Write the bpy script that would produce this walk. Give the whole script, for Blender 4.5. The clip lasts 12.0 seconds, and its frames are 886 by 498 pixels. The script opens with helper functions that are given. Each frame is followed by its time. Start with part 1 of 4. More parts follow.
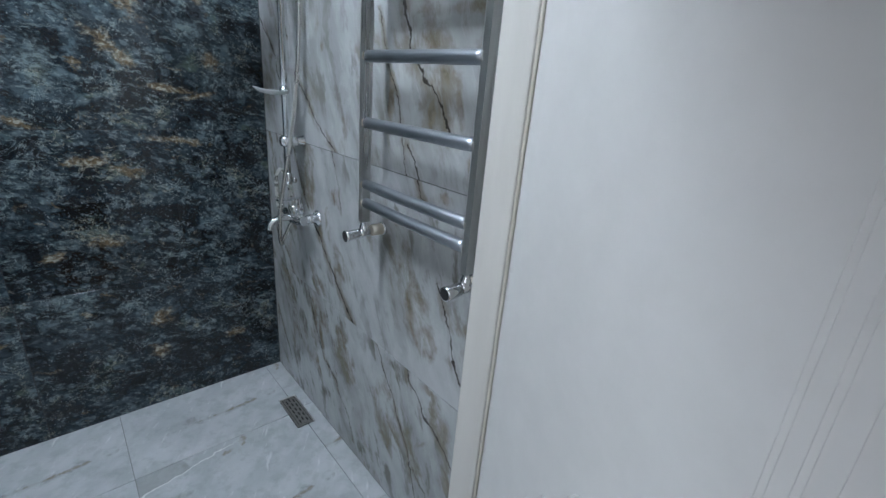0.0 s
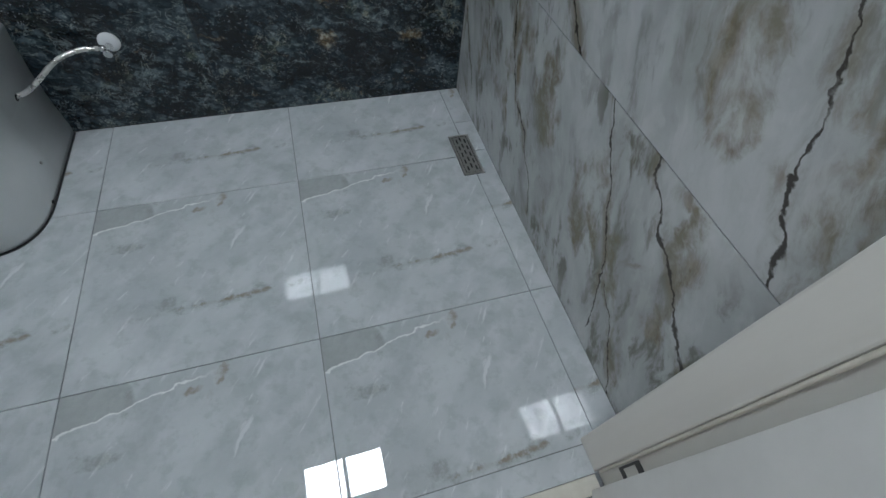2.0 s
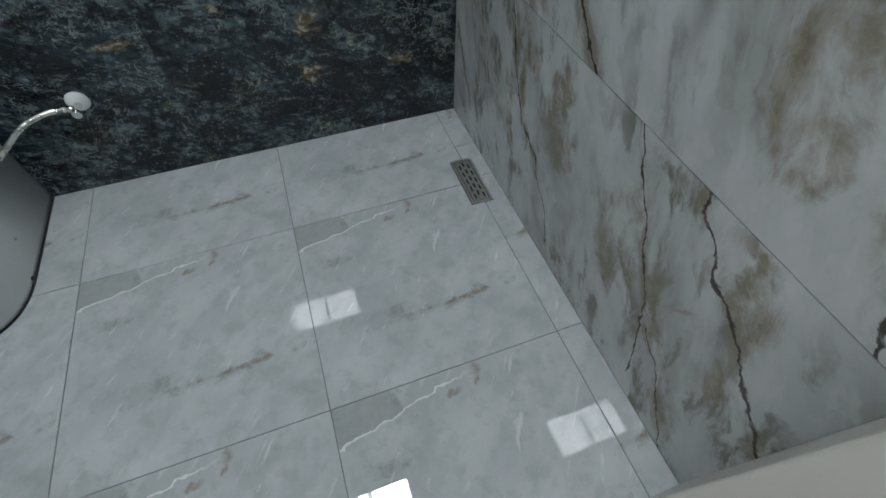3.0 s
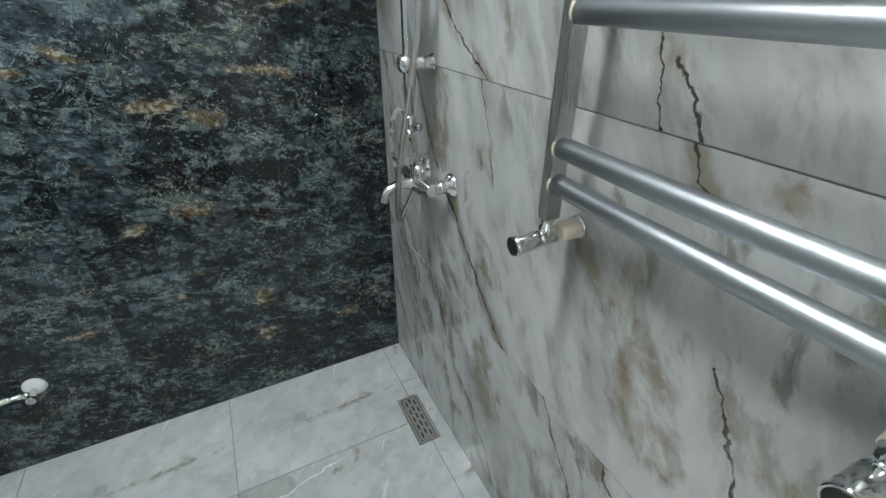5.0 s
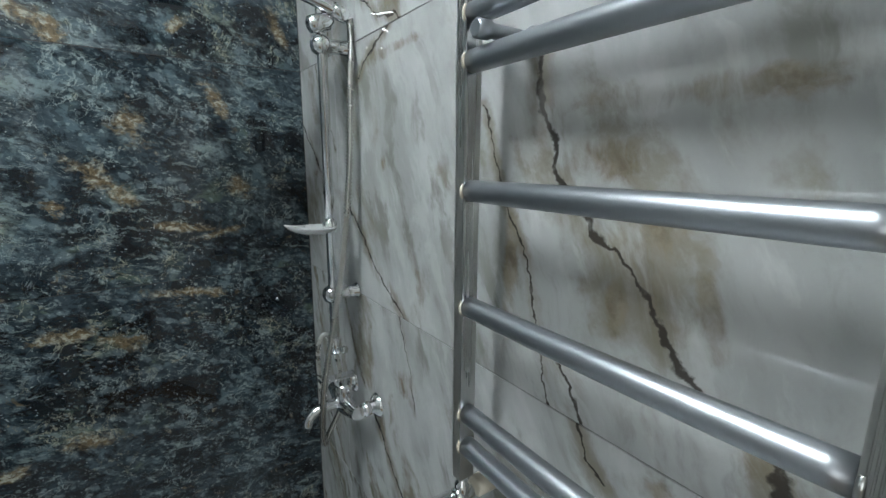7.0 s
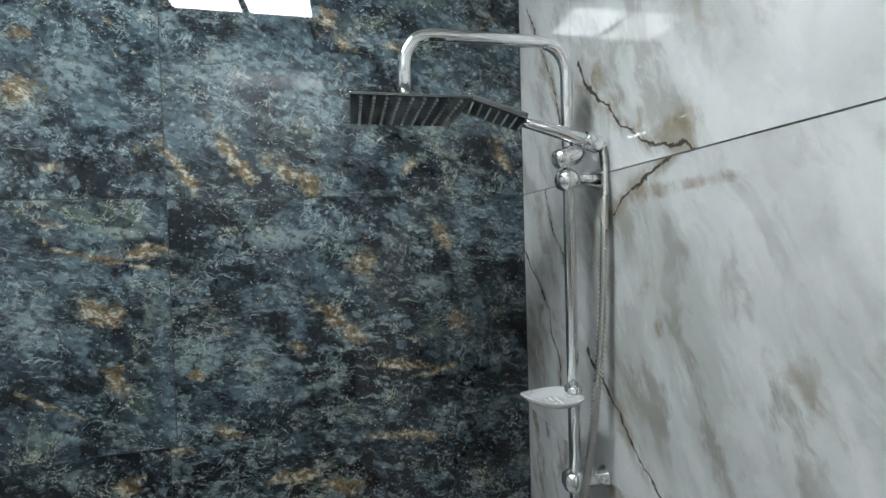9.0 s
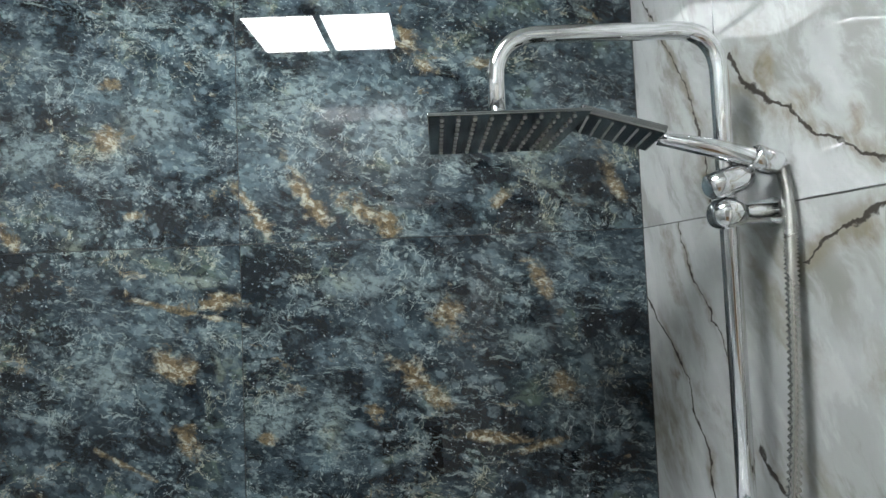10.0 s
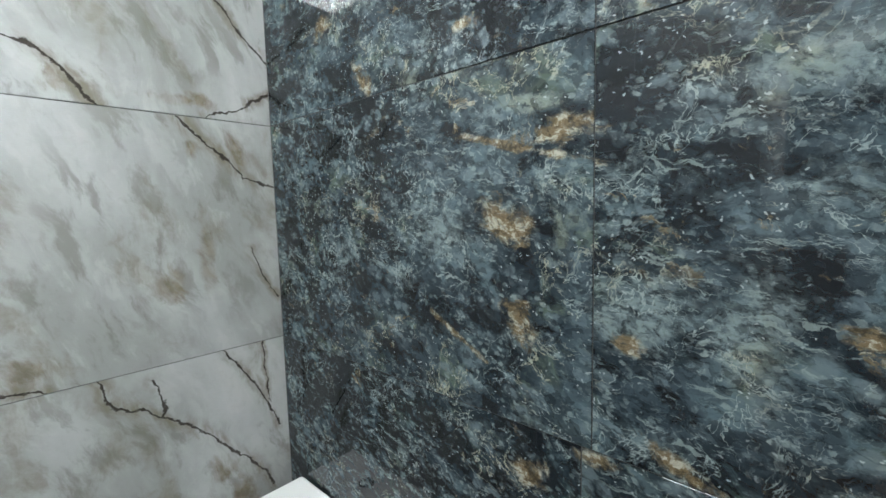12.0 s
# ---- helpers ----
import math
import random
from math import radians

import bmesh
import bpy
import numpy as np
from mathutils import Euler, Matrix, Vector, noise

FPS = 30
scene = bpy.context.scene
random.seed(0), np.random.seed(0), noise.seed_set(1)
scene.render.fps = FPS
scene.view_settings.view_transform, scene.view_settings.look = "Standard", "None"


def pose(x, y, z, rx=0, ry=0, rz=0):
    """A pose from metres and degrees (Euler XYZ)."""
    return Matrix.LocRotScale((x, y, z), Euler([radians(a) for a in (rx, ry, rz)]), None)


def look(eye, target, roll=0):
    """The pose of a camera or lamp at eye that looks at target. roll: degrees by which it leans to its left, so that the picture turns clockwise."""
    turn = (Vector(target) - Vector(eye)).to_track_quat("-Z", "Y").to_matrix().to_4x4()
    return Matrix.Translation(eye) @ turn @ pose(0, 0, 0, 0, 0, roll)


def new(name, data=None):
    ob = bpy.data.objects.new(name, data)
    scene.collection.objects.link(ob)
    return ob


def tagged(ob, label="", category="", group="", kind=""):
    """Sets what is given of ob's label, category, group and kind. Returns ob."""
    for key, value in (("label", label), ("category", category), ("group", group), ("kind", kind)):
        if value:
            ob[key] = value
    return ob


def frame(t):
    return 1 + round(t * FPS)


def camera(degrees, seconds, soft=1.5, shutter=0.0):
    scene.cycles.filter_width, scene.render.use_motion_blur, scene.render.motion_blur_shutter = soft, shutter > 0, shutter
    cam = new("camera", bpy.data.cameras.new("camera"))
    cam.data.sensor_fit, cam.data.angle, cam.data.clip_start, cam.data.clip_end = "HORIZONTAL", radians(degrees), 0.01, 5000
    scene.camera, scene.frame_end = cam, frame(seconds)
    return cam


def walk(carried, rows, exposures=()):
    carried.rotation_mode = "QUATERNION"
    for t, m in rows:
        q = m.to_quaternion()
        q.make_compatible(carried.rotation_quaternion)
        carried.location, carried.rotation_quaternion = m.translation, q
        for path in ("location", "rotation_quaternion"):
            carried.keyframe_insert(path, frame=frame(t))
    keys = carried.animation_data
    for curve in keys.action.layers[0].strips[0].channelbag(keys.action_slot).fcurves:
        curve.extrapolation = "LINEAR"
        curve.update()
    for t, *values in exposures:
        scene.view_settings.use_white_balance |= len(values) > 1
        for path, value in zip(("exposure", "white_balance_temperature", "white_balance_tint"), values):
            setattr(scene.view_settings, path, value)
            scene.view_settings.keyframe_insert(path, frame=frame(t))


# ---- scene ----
cam = camera(91.1, 12.0)
PATH = [
    (0, (0.184, 0.215, 1.434), (1.454, 1.596, 0.741), 4.8),
    (0.5, (0.158, 0.292, 1.365), (1.254, 1.705, 0.468), 4.4),
    (1, (0.195, 0.396, 1.287), (1.067, 1.811, 0.175), 6.5),
    (1.5, (0.297, 0.548, 1.184), (0.854, 1.699, -0.354), 8.7),
    (2, (0.314, 0.659, 1.125), (0.742, 1.732, -0.507), 6.9),
    (2.5, (0.332, 0.773, 1.099), (0.719, 1.86, -0.535), 2.9),
    (2.7, (0.339, 0.8, 1.084), (0.726, 1.884, -0.552), 1.2),
    (4.3, (0.407, 0.835, 1.244), (0.931, 2.247, -0.072), -2.1),
    (4.5, (0.408, 0.828, 1.28), (0.985, 2.291, 0.044), -2.0),
    (5, (0.416, 0.807, 1.348), (1.194, 2.345, 0.333), 0.1),
    (5.5, (0.426, 0.796, 1.401), (1.35, 2.369, 0.581), 0.8),
    (6, (0.441, 0.796, 1.423), (1.45, 2.376, 0.725), 0.8),
    (6.5, (0.455, 0.79, 1.46), (1.552, 2.37, 0.911), 0.8),
    (7, (0.465, 0.795, 1.533), (1.577, 2.411, 1.141), 0.3),
    (7.5, (0.457, 0.803, 1.581), (1.401, 2.542, 1.288), -0.3),
    (7.7, (0.474, 0.813, 1.597), (1.258, 2.633, 1.328), -1.1),
    (9.3, (0.416, 1.112, 1.708), (0.808, 3.073, 1.695), -2.2),
    (9.5, (0.418, 1.15, 1.723), (0.775, 3.118, 1.732), -2.6),
    (10, (0.432, 1.227, 1.736), (0.461, 3.225, 1.809), -2.4),
    (10.5, (0.408, 1.294, 1.707), (0.052, 3.26, 1.8), -2.3),
    (11, (0.328, 1.396, 1.66), (-0.293, 3.296, 1.716), -2.3),
    (11.5, (0.293, 1.524, 1.612), (-0.613, 3.304, 1.523), -2.7),
    (12, (0.252, 1.605, 1.566), (-1.096, 3.07, 1.37), -1.4),
]
walk(cam, [(t, look(eye, target, roll)) for t, eye, target, roll in PATH], exposures=((0.0,-0.42,5650,13),(0.5,-0.4,5850,12),(1.0,-0.3,5900,12),(2.0,-0.65,5950,11),(2.7,-0.72,6100,10),(4.3,-0.05,6350,8),(5.0,-0.05,6400,8),(5.5,-0.45,6350,8),(6.5,-0.3,6250,8),(7.7,-0.62,6150,9),(9.3,-0.2,6350,11),(10.5,0.0,6450,11),(11.0,0.1,6450,11),(11.5,-0.2,6450,10),(12.0,0.08,6450,10)))

# ---- world, lights, exposure ----
world = bpy.data.worlds.new("world")
scene.world = world
world.use_nodes = True
_wn = world.node_tree.nodes
_sky = _wn.new("ShaderNodeTexSky")
_sky.sky_type, _sky.sun_disc = "NISHITA", False
_sky.sun_elevation, _sky.sun_rotation = radians(35), radians(200)
world.node_tree.links.new(_sky.outputs["Color"], _wn["Background"].inputs["Color"])
_wn["Background"].inputs["Strength"].default_value = 0.1

LAMP_POWER = 90.0
HALL_FILL_POWER = 13.5

# unseen area light added in the hall, at an assumed window, to light the door
_ld = bpy.data.lights.new("window_light", "AREA")
_ld.shape, _ld.size, _ld.size_y, _ld.energy, _ld.color = "RECTANGLE", 1.0, 1.2, HALL_FILL_POWER, (1.0, 0.985, 0.95)
_lo = new("window_light", _ld)
_lo.matrix_world = look((-1.20, -0.55, 1.6), (0.6, -0.1, 1.3))

# ---- plan ----
XW, XE, YN, YS, ZC = -0.94, 0.90, 2.20, 0.765, 2.80      # room
JL, JR, YF = 0.084, 0.780, 0.635                          # door opening and its outer face


# ---- materials ----
class Graph:
    """Short hand for building a node material."""

    def __init__(self, name):
        self.m = bpy.data.materials.new(name)
        self.m.use_nodes = True
        self.t = self.m.node_tree
        self.b = self.t.nodes["Principled BSDF"]

    def put(self, sock, v):
        if hasattr(v, "is_output"):
            self.t.links.new(v, sock)
        elif isinstance(v, (tuple, list)) and len(v) == 3 and sock.type == "RGBA":
            sock.default_value = (*v, 1)
        else:
            sock.default_value = v

    def node(self, kind, ins, out=0, **props):
        n = self.t.nodes.new(kind)
        for k, v in props.items():
            setattr(n, k, v)
        for k, v in ins.items():
            self.put(n.inputs[k], v)
        return n.outputs[out]

    def math(self, op, a, b=0.0, c=0.0, clamp=False):
        return self.node("ShaderNodeMath", {0: a, 1: b, 2: c}, operation=op, use_clamp=clamp)

    def noise(self, vec, scale, detail=4.0, rough=0.55, warp=0.0):
        return self.node("ShaderNodeTexNoise", {"Vector": vec, "Scale": scale, "Detail": detail, "Roughness": rough, "Distortion": warp})

    def ramp(self, v, lo, hi, a=0.0, b=1.0):
        return self.node("ShaderNodeMapRange", {0: v, 1: lo, 2: hi, 3: a, 4: b}, interpolation_type="SMOOTHSTEP")

    def mix(self, f, a, b, blend="MIX"):
        n = self.t.nodes.new("ShaderNodeMix")
        n.data_type, n.blend_type = "RGBA", blend
        self.put(n.inputs[0], f), self.put(n.inputs[6], a), self.put(n.inputs[7], b)
        return n.outputs[2]

    def mapped(self, vec, scale=(1, 1, 1), rot=(0, 0, 0), loc=(0, 0, 0)):
        return self.node("ShaderNodeMapping", {"Vector": vec, "Location": loc, "Rotation": rot, "Scale": scale})

    def slant(self, vec, angle, scale):
        """Turned by angle first, then squeezed, so that the grain runs aslant."""
        return self.mapped(self.mapped(vec, rot=(0, 0, radians(angle))), scale=(*scale, 1))

    def xyz(self, x, y, z=0.0):
        return self.node("ShaderNodeCombineXYZ", {0: x, 1: y, 2: z})

    def split(self, vec):
        n = self.t.nodes.new("ShaderNodeSeparateXYZ")
        self.put(n.inputs[0], vec)
        return n.outputs[0], n.outputs[1], n.outputs[2]

    def world(self):
        return self.node("ShaderNodeNewGeometry", {}, 0)

    def local(self):
        return self.node("ShaderNodeTexCoord", {}, 3)

    def rand(self):
        n = self.t.nodes.new("ShaderNodeObjectInfo")
        return n.outputs["Random"]

    def bump(self, h, strength=0.2, dist=0.002):
        n = self.t.nodes.new("ShaderNodeBump")
        self.put(n.inputs["Height"], h)
        n.inputs["Strength"].default_value, n.inputs["Distance"].default_value = strength, dist
        self.t.links.new(n.outputs[0], self.b.inputs["Normal"])

    def done(self, color, rough=0.5, metal=0.0, spec=0.5, coat=0.0):
        for k, v in (("Base Color", color), ("Roughness", rough), ("Metallic", metal), ("Specular IOR Level", spec), ("Coat Weight", coat)):
            self.put(self.b.inputs[k], v)
        return self.m


def vein_field(g, p, veins):
    """Distance to the nearest of several broken lines, each measured in its own width."""
    best = None
    for width, pts in veins:
        near = None
        for a, b in zip(pts, pts[1:]):
            a, ab = Vector((*a, 0)), Vector((b[0] - a[0], b[1] - a[1], 0))
            pa = g.node("ShaderNodeVectorMath", {0: p, 1: tuple(a)}, operation="SUBTRACT")
            h = g.math("MULTIPLY", g.node("ShaderNodeVectorMath", {0: pa, 1: tuple(ab)}, 1, operation="DOT_PRODUCT"), 1 / ab.length_squared, clamp=True)
            along = g.node("ShaderNodeVectorMath", {0: tuple(ab), "Scale": h}, operation="SCALE")
            d = g.node("ShaderNodeVectorMath", {0: pa, 1: along}, 1, operation="DISTANCE")
            near = d if near is None else g.math("MINIMUM", near, d)
        near = g.math("DIVIDE", near, width)
        best = near if best is None else g.math("MINIMUM", best, near)
    return best


def spot_mask(g, u, v, warp, at, size, turn=0.0):
    """A soft ragged patch, warped by warp."""
    c, s = math.cos(turn), math.sin(turn)
    du, dv = g.math("SUBTRACT", u, at[0]), g.math("SUBTRACT", v, at[1])
    a = g.math("ADD", g.math("MULTIPLY", du, c / size[0]), g.math("MULTIPLY", dv, s / size[0]))
    b = g.math("ADD", g.math("MULTIPLY", du, -s / size[1]), g.math("MULTIPLY", dv, c / size[1]))
    r = g.math("SQRT", g.math("ADD", g.math("MULTIPLY", a, a), g.math("MULTIPLY", b, b)))
    return g.ramp(g.math("ADD", r, warp), 0.35, 1.25, 1.0, 0.0)


def most(g, masks):
    out = masks[0]
    for m in masks[1:]:
        out = g.math("MAXIMUM", out, m)
    return out


def shifted(g, p, amount, scale, detail=5.0):
    """p pushed about in its plane by a noise."""
    w = g.node("ShaderNodeTexNoise", {"Vector": p, "Scale": scale, "Detail": detail, "Roughness": 0.6}, 1)
    w = g.node("ShaderNodeVectorMath", {0: w, 1: (0.5, 0.5, 0.5)}, operation="SUBTRACT")
    w = g.node("ShaderNodeVectorMath", {0: w, 1: (amount, amount, 0.0)}, operation="MULTIPLY")
    return g.node("ShaderNodeVectorMath", {0: p, 1: w}, operation="ADD")


def white_marble(name, veins, spots, seed, tone, stain, lean):
    """White marble on a wall across x: soft clouds leaning by lean degrees, olive stains, cracked veins."""
    g = Graph(name)
    x, y, z = g.split(g.world())
    flat = g.xyz(y, z, 0.0)
    p = g.mapped(flat, loc=(seed, seed * 1.7, seed * 0.3))
    drift = shifted(g, p, 0.10, 3.0)
    streak = g.slant(drift, lean, (2.6, 0.9))
    soft = g.noise(streak, 2.2, 4, 0.55, 0.2)
    fine = g.noise(streak, 6.5, 6, 0.62, 0.3)
    broad = g.noise(p, 2.4, 3)
    grain = g.noise(p, 34.0, 6, 0.66)

    def shade(r, gr, b):
        return (r * tone, gr * tone, b * tone)

    base = g.mix(g.ramp(soft, 0.36, 0.64), shade(0.46, 0.475, 0.465), shade(0.66, 0.68, 0.68))
    base = g.mix(g.math("MULTIPLY", g.ramp(broad, 0.50, 0.68), 0.6), base, shade(0.73, 0.745, 0.745))
    # thin grey smoke and olive clouds
    smoke = g.math("MULTIPLY", g.ramp(fine, 0.50, 0.64), g.ramp(broad, 0.62, 0.42, 0.12, 1.0))
    base = g.mix(g.math("MULTIPLY", smoke, stain * 0.80), base, shade(0.24, 0.24, 0.205))
    olive = g.noise(g.slant(shifted(g, p, 0.14, 4.0), lean, (2.2, 1.0)), 3.2, 6, 0.60, 0.3)
    base = g.mix(g.math("MULTIPLY", g.math("MULTIPLY", g.ramp(olive, 0.535, 0.65), g.ramp(grain, 0.34, 0.60, 0.55, 1.0)), stain * 0.72), base, shade(0.265, 0.235, 0.165))
    base = g.mix(g.math("MULTIPLY", g.ramp(fine, 0.47, 0.36), 0.35), base, shade(0.77, 0.78, 0.775))
    base = g.mix(g.math("MULTIPLY", g.ramp(grain, 0.50, 0.68), 0.10), base, shade(0.34, 0.335, 0.31))
    if spots:
        rag = g.math("MULTIPLY", g.math("SUBTRACT", g.noise(g.slant(drift, lean, (1.8, 1.0)), 9.0, 7, 0.66, 0.4), 0.5), 4.2)
        mask = most(g, [spot_mask(g, y, z, rag, *s) for s in spots])
        base = g.mix(g.math("MULTIPLY", mask, g.ramp(fine, 0.36, 0.60, 0.15, 0.8)), base, g.mix(g.ramp(grain, 0.38, 0.62), (0.145, 0.112, 0.066), (0.24, 0.205, 0.145)))
    # veins: a jagged dark core in a brown halo
    field = vein_field(g, shifted(g, shifted(g, flat, 0.030, 14.0, 3.0), 0.016, 60.0), veins)
    thick = g.ramp(g.noise(p, 26.0, 4, 0.6), 0.32, 0.66, 0.55, 1.9)
    halo = g.math("MULTIPLY", g.ramp(field, 0.8, 5.0, 1.0, 0.0), g.ramp(fine, 0.42, 0.58, 0.05, 0.75))
    base = g.mix(halo, base, (0.19, 0.168, 0.122))
    core = g.ramp(g.math("MULTIPLY", field, thick), 0.30, 0.80, 1.0, 0.0)
    core = g.math("MULTIPLY", core, g.ramp(g.noise(p, 40.0, 5, 0.6), 0.28, 0.46, 0.55, 0.95))
    base = g.mix(core, base, (0.040, 0.034, 0.028))
    return g.done(base, 0.004, spec=0.5)


# veins as (half width, points along the wall) and stains, row by row of the tiles
EAST_VEINS = [
    [(0.0065, [(1.109, 0.601), (1.1, 0.563), (1.051, 0.532), (1.012, 0.476), (0.969, 0.461), (0.912, 0.421), (0.852, 0.361), (0.761, 0.291)]),
     (0.0045, [(1.286, 0.6), (1.235, 0.513), (1.201, 0.468), (1.142, 0.375), (1.085, 0.282), (1.045, 0.16), (1.018, 0.066)]),
     (0.0035, [(1.052, 0.237), (0.969, 0.172), (0.917, 0.086), (0.846, 0.0)]),
     (0.0045, [(1.82, 0.6), (1.792, 0.532), (1.751, 0.43), (1.678, 0.317), (1.585, 0.271), (1.549, 0.216), (1.484, 0.165), (1.437, 0.062)]),
     (0.0035, [(2.174, 0.345), (2.10, 0.23), (2.029, 0.113)]), (0.003, [(2.05, 0.6), (1.97, 0.42), (1.90, 0.30)])],
    [(0.0075, [(1.75, 0.90), (1.70, 0.862), (1.64, 0.79), (1.556, 0.70), (1.475, 0.627), (1.44, 0.6)]),
     (0.005, [(1.007, 0.938), (0.975, 0.882), (0.937, 0.817), (0.911, 0.723)]),
     (0.0075, [(0.92, 0.742), (0.889, 0.697), (0.862, 0.677), (0.846, 0.634), (0.823, 0.6)]),
     (0.006, [(1.119, 1.197), (1.096, 1.158), (1.071, 1.138)]),
     (0.004, [(2.139, 0.768), (2.03, 0.70), (1.958, 0.6)]), (0.003, [(1.60, 1.2), (1.55, 1.09), (1.53, 1.0)]), (0.0035, [(1.93, 1.2), (1.86, 1.05), (1.80, 0.95)])],
    [(0.008, [(1.212, 1.67), (1.203, 1.6), (1.185, 1.565), (1.177, 1.525), (1.129, 1.473), (1.117, 1.455), (1.085, 1.437)]),
     (0.0065, [(1.085, 1.437), (1.058, 1.41), (1.038, 1.38), (1.023, 1.355), (1.0, 1.326), (0.972, 1.308)]),
     (0.0035, [(1.322, 1.62), (1.297, 1.55), (1.268, 1.48), (1.231, 1.42), (1.213, 1.38), (1.2, 1.335), (1.184, 1.272), (1.167, 1.2)]),
     (0.006, [(1.167, 1.282), (1.134, 1.248), (1.11, 1.2)]), (0.0095, [(0.904, 1.283), (0.895, 1.236), (0.875, 1.208), (0.867, 1.2)]),
     (0.006, [(1.876, 1.445), (1.84, 1.40), (1.795, 1.374), (1.728, 1.302), (1.655, 1.25), (1.567, 1.2)]),
     (0.005, [(1.623, 1.8), (1.659, 1.783), (1.693, 1.768), (1.731, 1.755), (1.776, 1.722)]),
     (0.003, [(2.058, 1.795), (2.032, 1.705), (1.983, 1.649), (1.934, 1.561)]),
     (0.005, [(2.2, 1.65), (2.163, 1.61), (2.1, 1.544), (2.051, 1.5), (2.04, 1.444), (2.006, 1.388), (1.997, 1.31)])],
    [(0.0055, [(1.888, 2.039), (1.868, 1.999), (1.817, 1.948), (1.78, 1.92), (1.752, 1.879), (1.724, 1.866), (1.696, 1.84)]),
     (0.0065, [(1.696, 1.84), (1.66, 1.827), (1.633, 1.816), (1.595, 1.813), (1.575, 1.8)]),
     (0.0035, [(2.144, 2.289), (2.06, 2.144), (2.015, 2.062), (1.989, 1.996), (1.966, 1.926), (1.955, 1.8)])],
]
EAST_SPOTS = [
    [((0.924, 0.484), (0.035, 0.055)), ((1.005, 0.583), (0.05, 0.018)), ((0.899, 0.321), (0.035, 0.05)), ((1.697, 0.396), (0.018, 0.06), -0.3)],
    [((1.097, 0.781), (0.05, 0.08), -0.4), ((1.023, 0.733), (0.03, 0.05)), ((1.018, 1.168), (0.06, 0.02)), ((1.569, 1.047), (0.05, 0.03)), ((1.70, 0.88), (0.025, 0.04)), ((0.86, 0.80), (0.04, 0.08), -0.4)],
    [((1.104, 1.535), (0.055, 0.022)), ((0.985, 1.60), (0.15, 0.014)), ((1.05, 1.46), (0.05, 0.030)), ((1.03, 1.40), (0.02, 0.06), -0.4), ((1.075, 1.37), (0.014, 0.03)), ((0.975, 1.384), (0.010, 0.04), -0.3),
     ((0.917, 1.271), (0.03, 0.025)), ((1.256, 1.358), (0.012, 0.10)), ((2.105, 1.498), (0.025, 0.014)), ((1.661, 1.528), (0.016, 0.022)), ((1.60, 1.752), (0.10, 0.010)), ((1.69, 1.752), (0.03, 0.018))],
    [((1.762, 1.924), (0.030, 0.026)), ((1.694, 1.875), (0.016, 0.040)), ((1.62, 1.843), (0.055, 0.022)), ((1.82, 1.99), (0.02, 0.03))],
]
WEST_VEINS = [
    [(0.006, [(1.766, 1.2), (1.778, 1.147), (1.81, 1.112), (1.847, 1.107), (1.884, 1.074), (1.894, 1.1), (1.871, 1.165)]),
     (0.006, [(1.884, 1.074), (1.948, 1.024), (2.007, 0.953), (2.063, 0.889), (2.124, 0.821), (2.143, 0.77)]),
     (0.005, [(2.03, 1.2), (2.07, 1.143), (2.128, 1.053), (2.172, 0.94)]), (0.003, [(2.137, 1.2), (2.142, 1.099), (2.153, 1.016)])],
    [(0.006, [(1.968, 1.8), (1.994, 1.769), (2.031, 1.736), (2.079, 1.696), (2.115, 1.653), (2.2, 1.634)]),
     (0.004, [(2.123, 1.462), (2.15, 1.395), (2.19, 1.318)]), (0.005, [(1.617, 1.22), (1.648, 1.213), (1.68, 1.2)])],
    [(0.006, [(1.60, 1.93), (1.678, 1.914), (1.713, 1.906), (1.745, 1.884), (1.777, 1.85), (1.815, 1.8)]), (0.005, [(2.03, 1.8), (2.108, 1.831), (2.2, 1.882)]),
     (0.005, [(2.07, 2.11), (2.12, 2.04), (2.2, 1.97)])],
]
WEST_SPOTS = [
    [((2.022, 0.892), (0.03, 0.05)), ((2.068, 0.803), (0.04, 0.06), -0.4)],
    [((1.99, 1.723), (0.014, 0.03)), ((2.09, 1.74), (0.02, 0.05), 0.4), ((2.013, 1.43), (0.02, 0.09)), ((1.924, 1.39), (0.03, 0.05)), ((1.663, 1.256), (0.05, 0.03))],
    [((1.742, 1.847), (0.03, 0.03), -0.6), ((1.958, 1.838), (0.06, 0.012)), ((2.03, 1.84), (0.04, 0.016), -0.4)],
]
MARBLE_E = [white_marble("white_marble_%s" % n, v, q, k * 3.1, 0.71, (1.3, 1.2, 0.9, 0.65)[k], 24) for k, (n, v, q) in enumerate(zip(("low", "middle", "high", "top"), EAST_VEINS, EAST_SPOTS))]
MARBLE_W = [white_marble("pale_marble_%s" % n, v, q, 4.0 + k * 2.7, 0.68, 0.75, -20) for k, (n, v, q) in enumerate(zip(("low", "middle", "high"), WEST_VEINS, WEST_SPOTS))]


